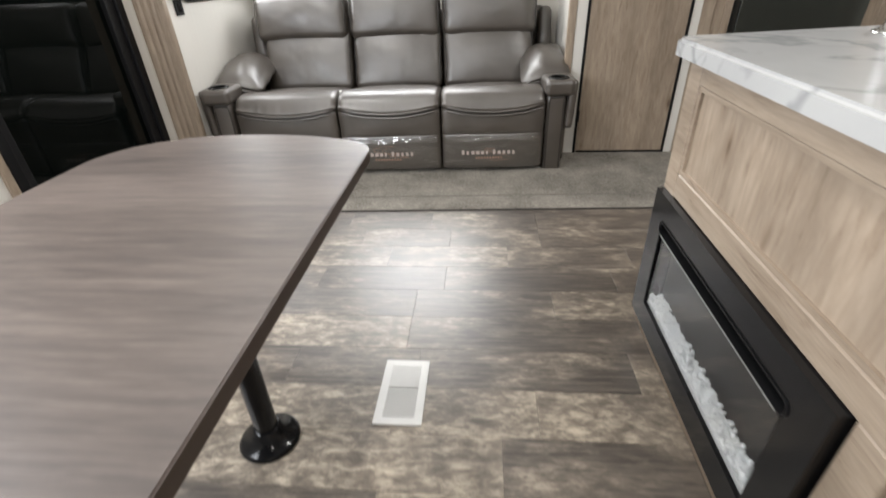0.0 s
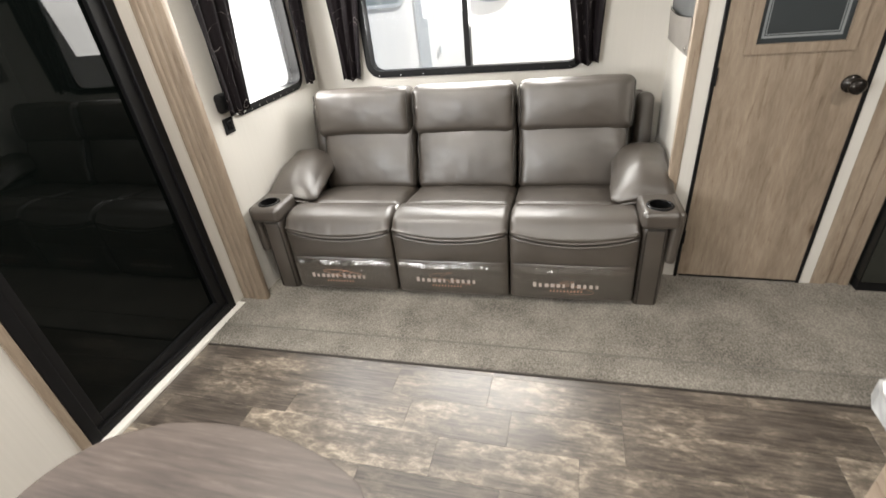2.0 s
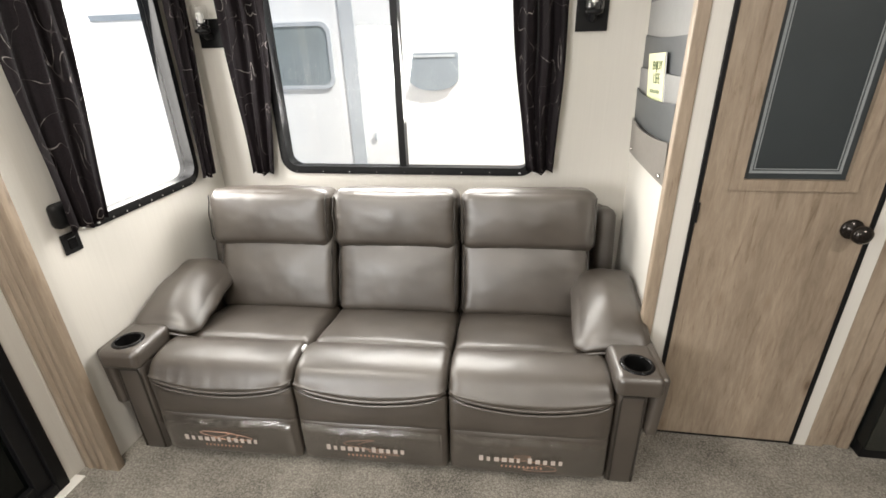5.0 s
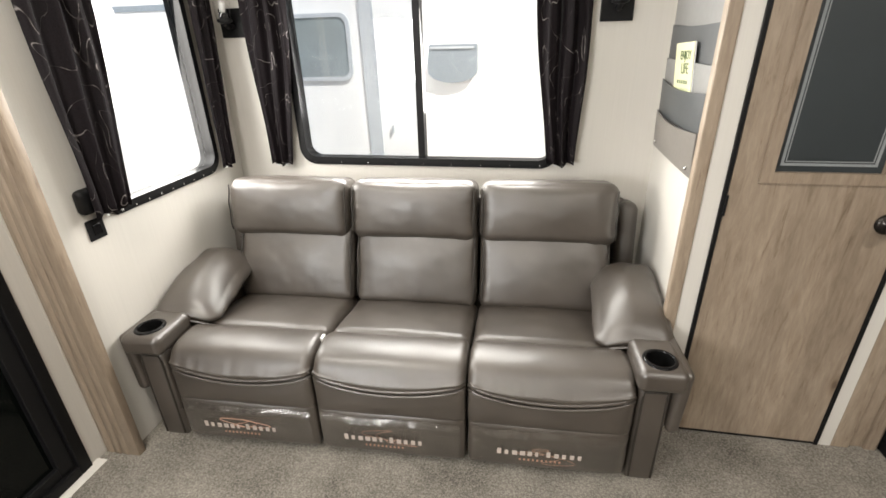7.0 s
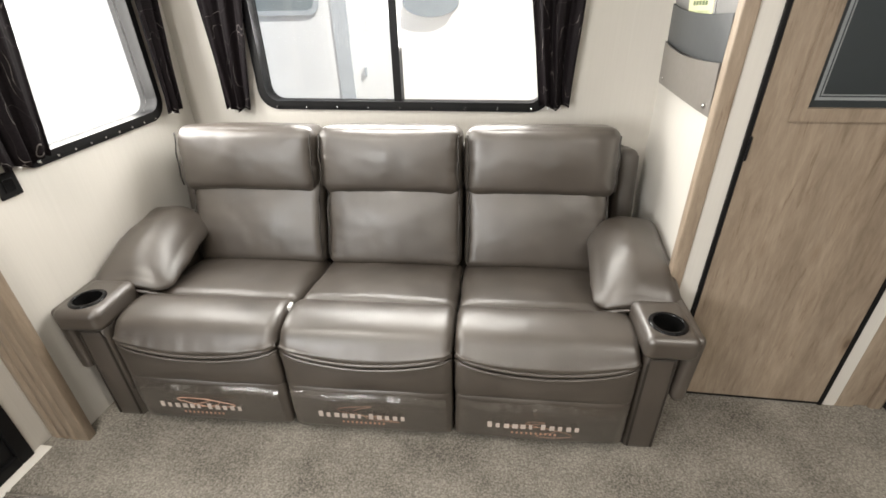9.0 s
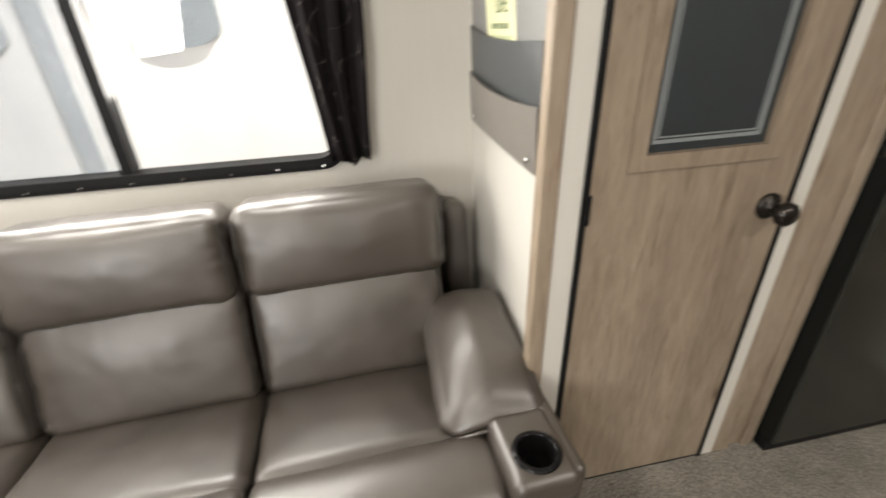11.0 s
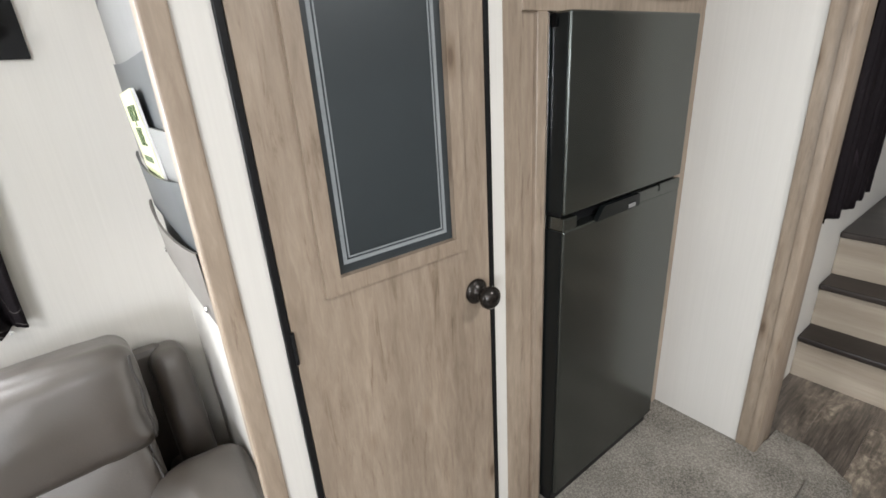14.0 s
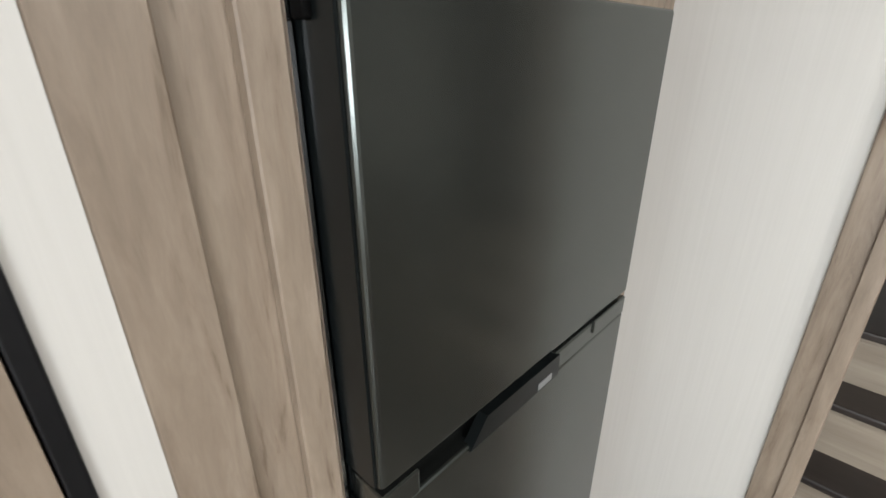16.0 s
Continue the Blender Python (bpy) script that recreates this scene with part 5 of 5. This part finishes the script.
def wall_lamp(x, z):
    t = thing("wall_sconce", (x, 4.09, z), "black wall sconce with a clear glass jar shade", "wall lamp", "sconces beside the window")
    part("back_plate", nbox(x - 0.065, x + 0.065, 4.088, 4.099, z - 0.06, z + 0.065, bevel=0.003), M_FRAME, t)
    part("arm", smooth(tube(bmesh.new(), [(x, 4.09, z - 0.01), (x, 4.05, z - 0.015), (x, 4.03, z - 0.005), (x, 4.03, z + 0.01)], 0.011, 12)), M_FRAME, t)
    part("socket", smooth(lathe(bmesh.new(), [(0.001, 0), (0.02, 0), (0.034, 0.008), (0.034, 0.018), (0.018, 0.022), (0.016, 0.045), (0.001, 0.045)], Matrix.Translation((x, 4.03, z)))), M_FRAME, t)
    sh = part("shade", smooth(lathe(bmesh.new(), [(0.033, 0.018), (0.036, 0.03), (0.036, 0.11), (0.030, 0.118), (0.028, 0.117), (0.034, 0.109), (0.034, 0.03), (0.031, 0.019)], Matrix.Translation((x, 4.03, z)))), M_GLASS, t, "clear glass jar")
    part("bulb", smooth(lathe(bmesh.new(), [(0.001, 0.04), (0.010, 0.045), (0.011, 0.055), (0.015, 0.072), (0.014, 0.085), (0.007, 0.093), (0.001, 0.095)], Matrix.Translation((x, 4.03, z)))), M_WHITE_PLASTIC, t, "frosted bulb, switched off")
    return t


wall_lamp(0.755, 1.625)
wall_lamp(-0.985, 1.605)

# ---- small fittings on the end wall ----
OU = thing("power_outlet", (-1.1, 3.165, 0.925), "small black power outlet on the end wall", "outlet")
part("plate", nbox(-1.0995, -1.092, 3.13, 3.2, 0.887, 0.962, bevel=0.003), M_BLACK, OU)
part("socket_face", nbox(-1.092, -1.089, 3.148, 3.182, 0.905, 0.944, bevel=0.002), M_BLACK_GLOSS, OU)
TBK = thing("curtain_tieback", (-1.1, 3.16, 1.035), "black rounded curtain holdback on the end wall", "tieback")
part("body", cushion(bmesh.new(), (-1.078, 3.155, 1.035), (0.022, 0.042, 0.045), 0.02, n=6), M_BLACK, TBK)

# ---- ceiling downlights ----


def downlight(x, y, z, lit=True):
    t = thing("ceiling_light", (x, y, z - 0.02), "round white recessed ceiling light" + (", unseen and added to light the room, switched on" if lit else ", switched off"), "ceiling light", "ceiling lights")
    part("rim", smooth(lathe(bmesh.new(), [(0.055, -0.001), (0.078, -0.001), (0.076, -0.012), (0.062, -0.017), (0.055, -0.014)], Matrix.Translation((x, y, z)), 32, caps=False)), M_WHITE_PLASTIC, t)
    part("diffuser", smooth(lathe(bmesh.new(), [(0.056, -0.008), (0.054, -0.016), (0.03, -0.021), (0.002, -0.023)], Matrix.Translation((x, y, z)), 32, caps=False)), M_LAMP if lit else M_WHITE_PLASTIC, t)


downlight(2.25, 3.335, Z_SLIDE, False)
# the four lit ones are unseen, added where the room needs brightening
for x, y, power in ((-0.55, 2.3, 18), (0.25, 0.35, 27), (2.1, 1.75, 22), (1.0, -0.6, 5)):
    downlight(x, y, Z_CEIL)
    lamp("added_downlight_lamp", "AREA", pose(x, y, Z_CEIL - 0.03), power, (1.0, 0.96, 0.905), 0.12)

# ---- stairs ----
ST = thing("stairs", (3.6, 2.5, 0), "carpetless stairs with dark treads and pale oak-print risers", "stairs")
for k in range(3):
    x0, z1 = 3.26 + 0.148 * k, 0.22 * (k + 1)
    x1 = x0 + 0.20 if k < 2 else 5.19
    part("riser", nbox(x0 + 0.02, x0 + 0.04, 2.0, 3.128, 0.22 * k, z1 - 0.03), M_RISER, ST, "pale oak-print riser")
    part("tread", nbox(x0, x1, 2.0, 3.129, z1 - 0.03, z1, bevel=0.008), M_STAIR_TREAD, ST, "dark glossy tread")
part("handrail_post", nbox(4.40, 4.45, 3.07, 3.12, 0.645, 1.6, bevel=0.004), M_WHITE_TRIM, ST, "pale upright rail post")

# ---- outside ----
structure("ground", nbox(-120, 120, -120, 120, -1.05, -1.0), M_GROUND, "pale concrete lot around the trailer", "ground")
NT = thing("parked_trailer", (0.5, 6.2, -1.0), "white travel trailer parked alongside, seen through the window", "trailer")
NY = 5.0
tb = nbox(-3.5, 5.5, NY, NY + 2.4, -0.5, 2.35, bevel=0.06)
part("body", tb, M_TRAILER, NT)
part("corner_trim", slab(bmesh.new(), [(-0.665, 0.2), (-0.575, 0.2), (-0.588, 2.3), (-0.678, 2.3)], at_y(NY), -0.012, 0.004), M_TRAILER_GREY, NT, "grey upright trim strip")
tw = part("window", ring_frame(bmesh.new(), rounded_outline(-1.20, -0.745, 1.27, 1.68, 0.07), rounded_outline(-1.175, -0.77, 1.295, 1.655, 0.055), at_y(NY), -0.015, 0.003), M_TRAILER_GREY, NT)
part("pane", slab(bmesh.new(), rounded_outline(-1.178, -0.767, 1.292, 1.658, 0.055), at_y(NY), -0.008, 0.002), M_TRAILER_GLASS, tw)
vo_ = [(0.080, 1.325), (0.080, 1.472), (0.072, 1.479), (-0.228, 1.479), (-0.236, 1.472), (-0.236, 1.325)] + [(-0.078 - 0.158 * math.cos(math.pi * i / 12), 1.325 - 0.072 * math.sin(math.pi * i / 12)) for i in range(1, 12)]
part("vent_cover", slab(bmesh.new(), vo_[::-1], at_y(NY), -0.04, 0.004), M_VENT, NT, "pale grey shield-shaped vent cover")
part("vent_rim", nbox(-0.216, 0.060, NY - 0.046, NY - 0.038, 1.452, 1.466, bevel=0.002), M_TRAILER_GREY, NT)
part("stripe", nbox(-3.42, -1.5, NY - 0.006, NY + 0.004, 1.730, 1.768, bevel=0.002), M_VENT, NT, "pale grey stripe")
part("catch", nbox(-0.505, -0.49, NY - 0.02, NY, 0.93, 0.98, bevel=0.003), M_TRAILER_GREY, NT)
for x in (-0.4, 0.6):
    wl = part("wheel", smooth(lathe(bmesh.new(), [(0.001, 0), (0.2, 0), (0.34, 0.01), (0.36, 0.06), (0.36, 0.18), (0.34, 0.22), (0.001, 0.22)], Matrix.Translation((x * 1.0 + 0.9, NY + 0.28, -0.64)) @ Matrix.Rotation(radians(90), 4, "X"), 32)), M_BLACK, NT)
# added trailer, put here to keep the end window's view white
ET = thing("parked_trailer", (-5.5, 5.5, -1.0), "white travel trailer with a grey stripe, added beyond the end window", "trailer")
part("body", nbox(-6.9, -4.2, 1.0, 13.0, -0.5, 2.6, bevel=0.06), M_TRAILER, ET)
part("stripe", nbox(-4.204, -4.19, 1.1, 12.9, 1.855, 1.945, bevel=0.003), M_STRIPE, ET, "grey stripe")
for wy in (5.5, 6.5):
    part("wheel", smooth(lathe(bmesh.new(), [(0.001, 0), (0.2, 0), (0.34, 0.01), (0.36, 0.06), (0.36, 0.18), (0.34, 0.22), (0.001, 0.22)], Matrix.Translation((-4.5, wy, -0.64)) @ Matrix.Rotation(radians(90), 4, "Y"), 32)), M_BLACK, ET)
# ---- plank floor pieces, last ----
floor = tagged(new("floor"), "worn dark and pale wood-look vinyl plank floor", "floor", kind="structure")
PW = 0.161
shared = {}
random.seed(11)


def plank_mesh(length):
    key = round(length, 2)
    if key not in shared:
        bm = nbox(0.0003, length - 0.0003, 0.0003, PW - 0.0003, -0.006, 0.0, bevel=0.0004, seg=1)
        me = bpy.data.meshes.new("plank")
        bm.to_mesh(me)
        bm.free()
        me.materials.append(M_FLOOR)
        shared[key] = me
    return shared[key]


row = 0
y = 2.788 - PW
while y > -1.6:
    x = -1.2 - random.choice((0.0, 0.1, 0.2, 0.3, 0.4))
    while x < 5.15:
        length = random.choice((0.4, 0.5, 0.65, 0.8, 0.95))
        x0, x1 = max(x, -1.2), min(x + length, 5.18)
        if x1 - x0 > 0.05:
            p = new("plank", plank_mesh(x1 - x0))
            p.parent = floor
            p.location = (x0, y, 0)
            row_tone = 0.25 if 1.3 < y < 1.34 else (0.13 if y < 1.3 else -0.04)
            p.color = (0.12 + row_tone + 0.32 * (random.random() - 0.45), 0, 0, 1)
        x += length
    y -= PW
    row += 1
y = 2.788
while y < 3.12:
    p = new("plank", plank_mesh(2.5))
    p.parent = floor
    p.location = (2.69, y, 0)
    p.color = (0.0, 0, 0, 1)
    y += PW
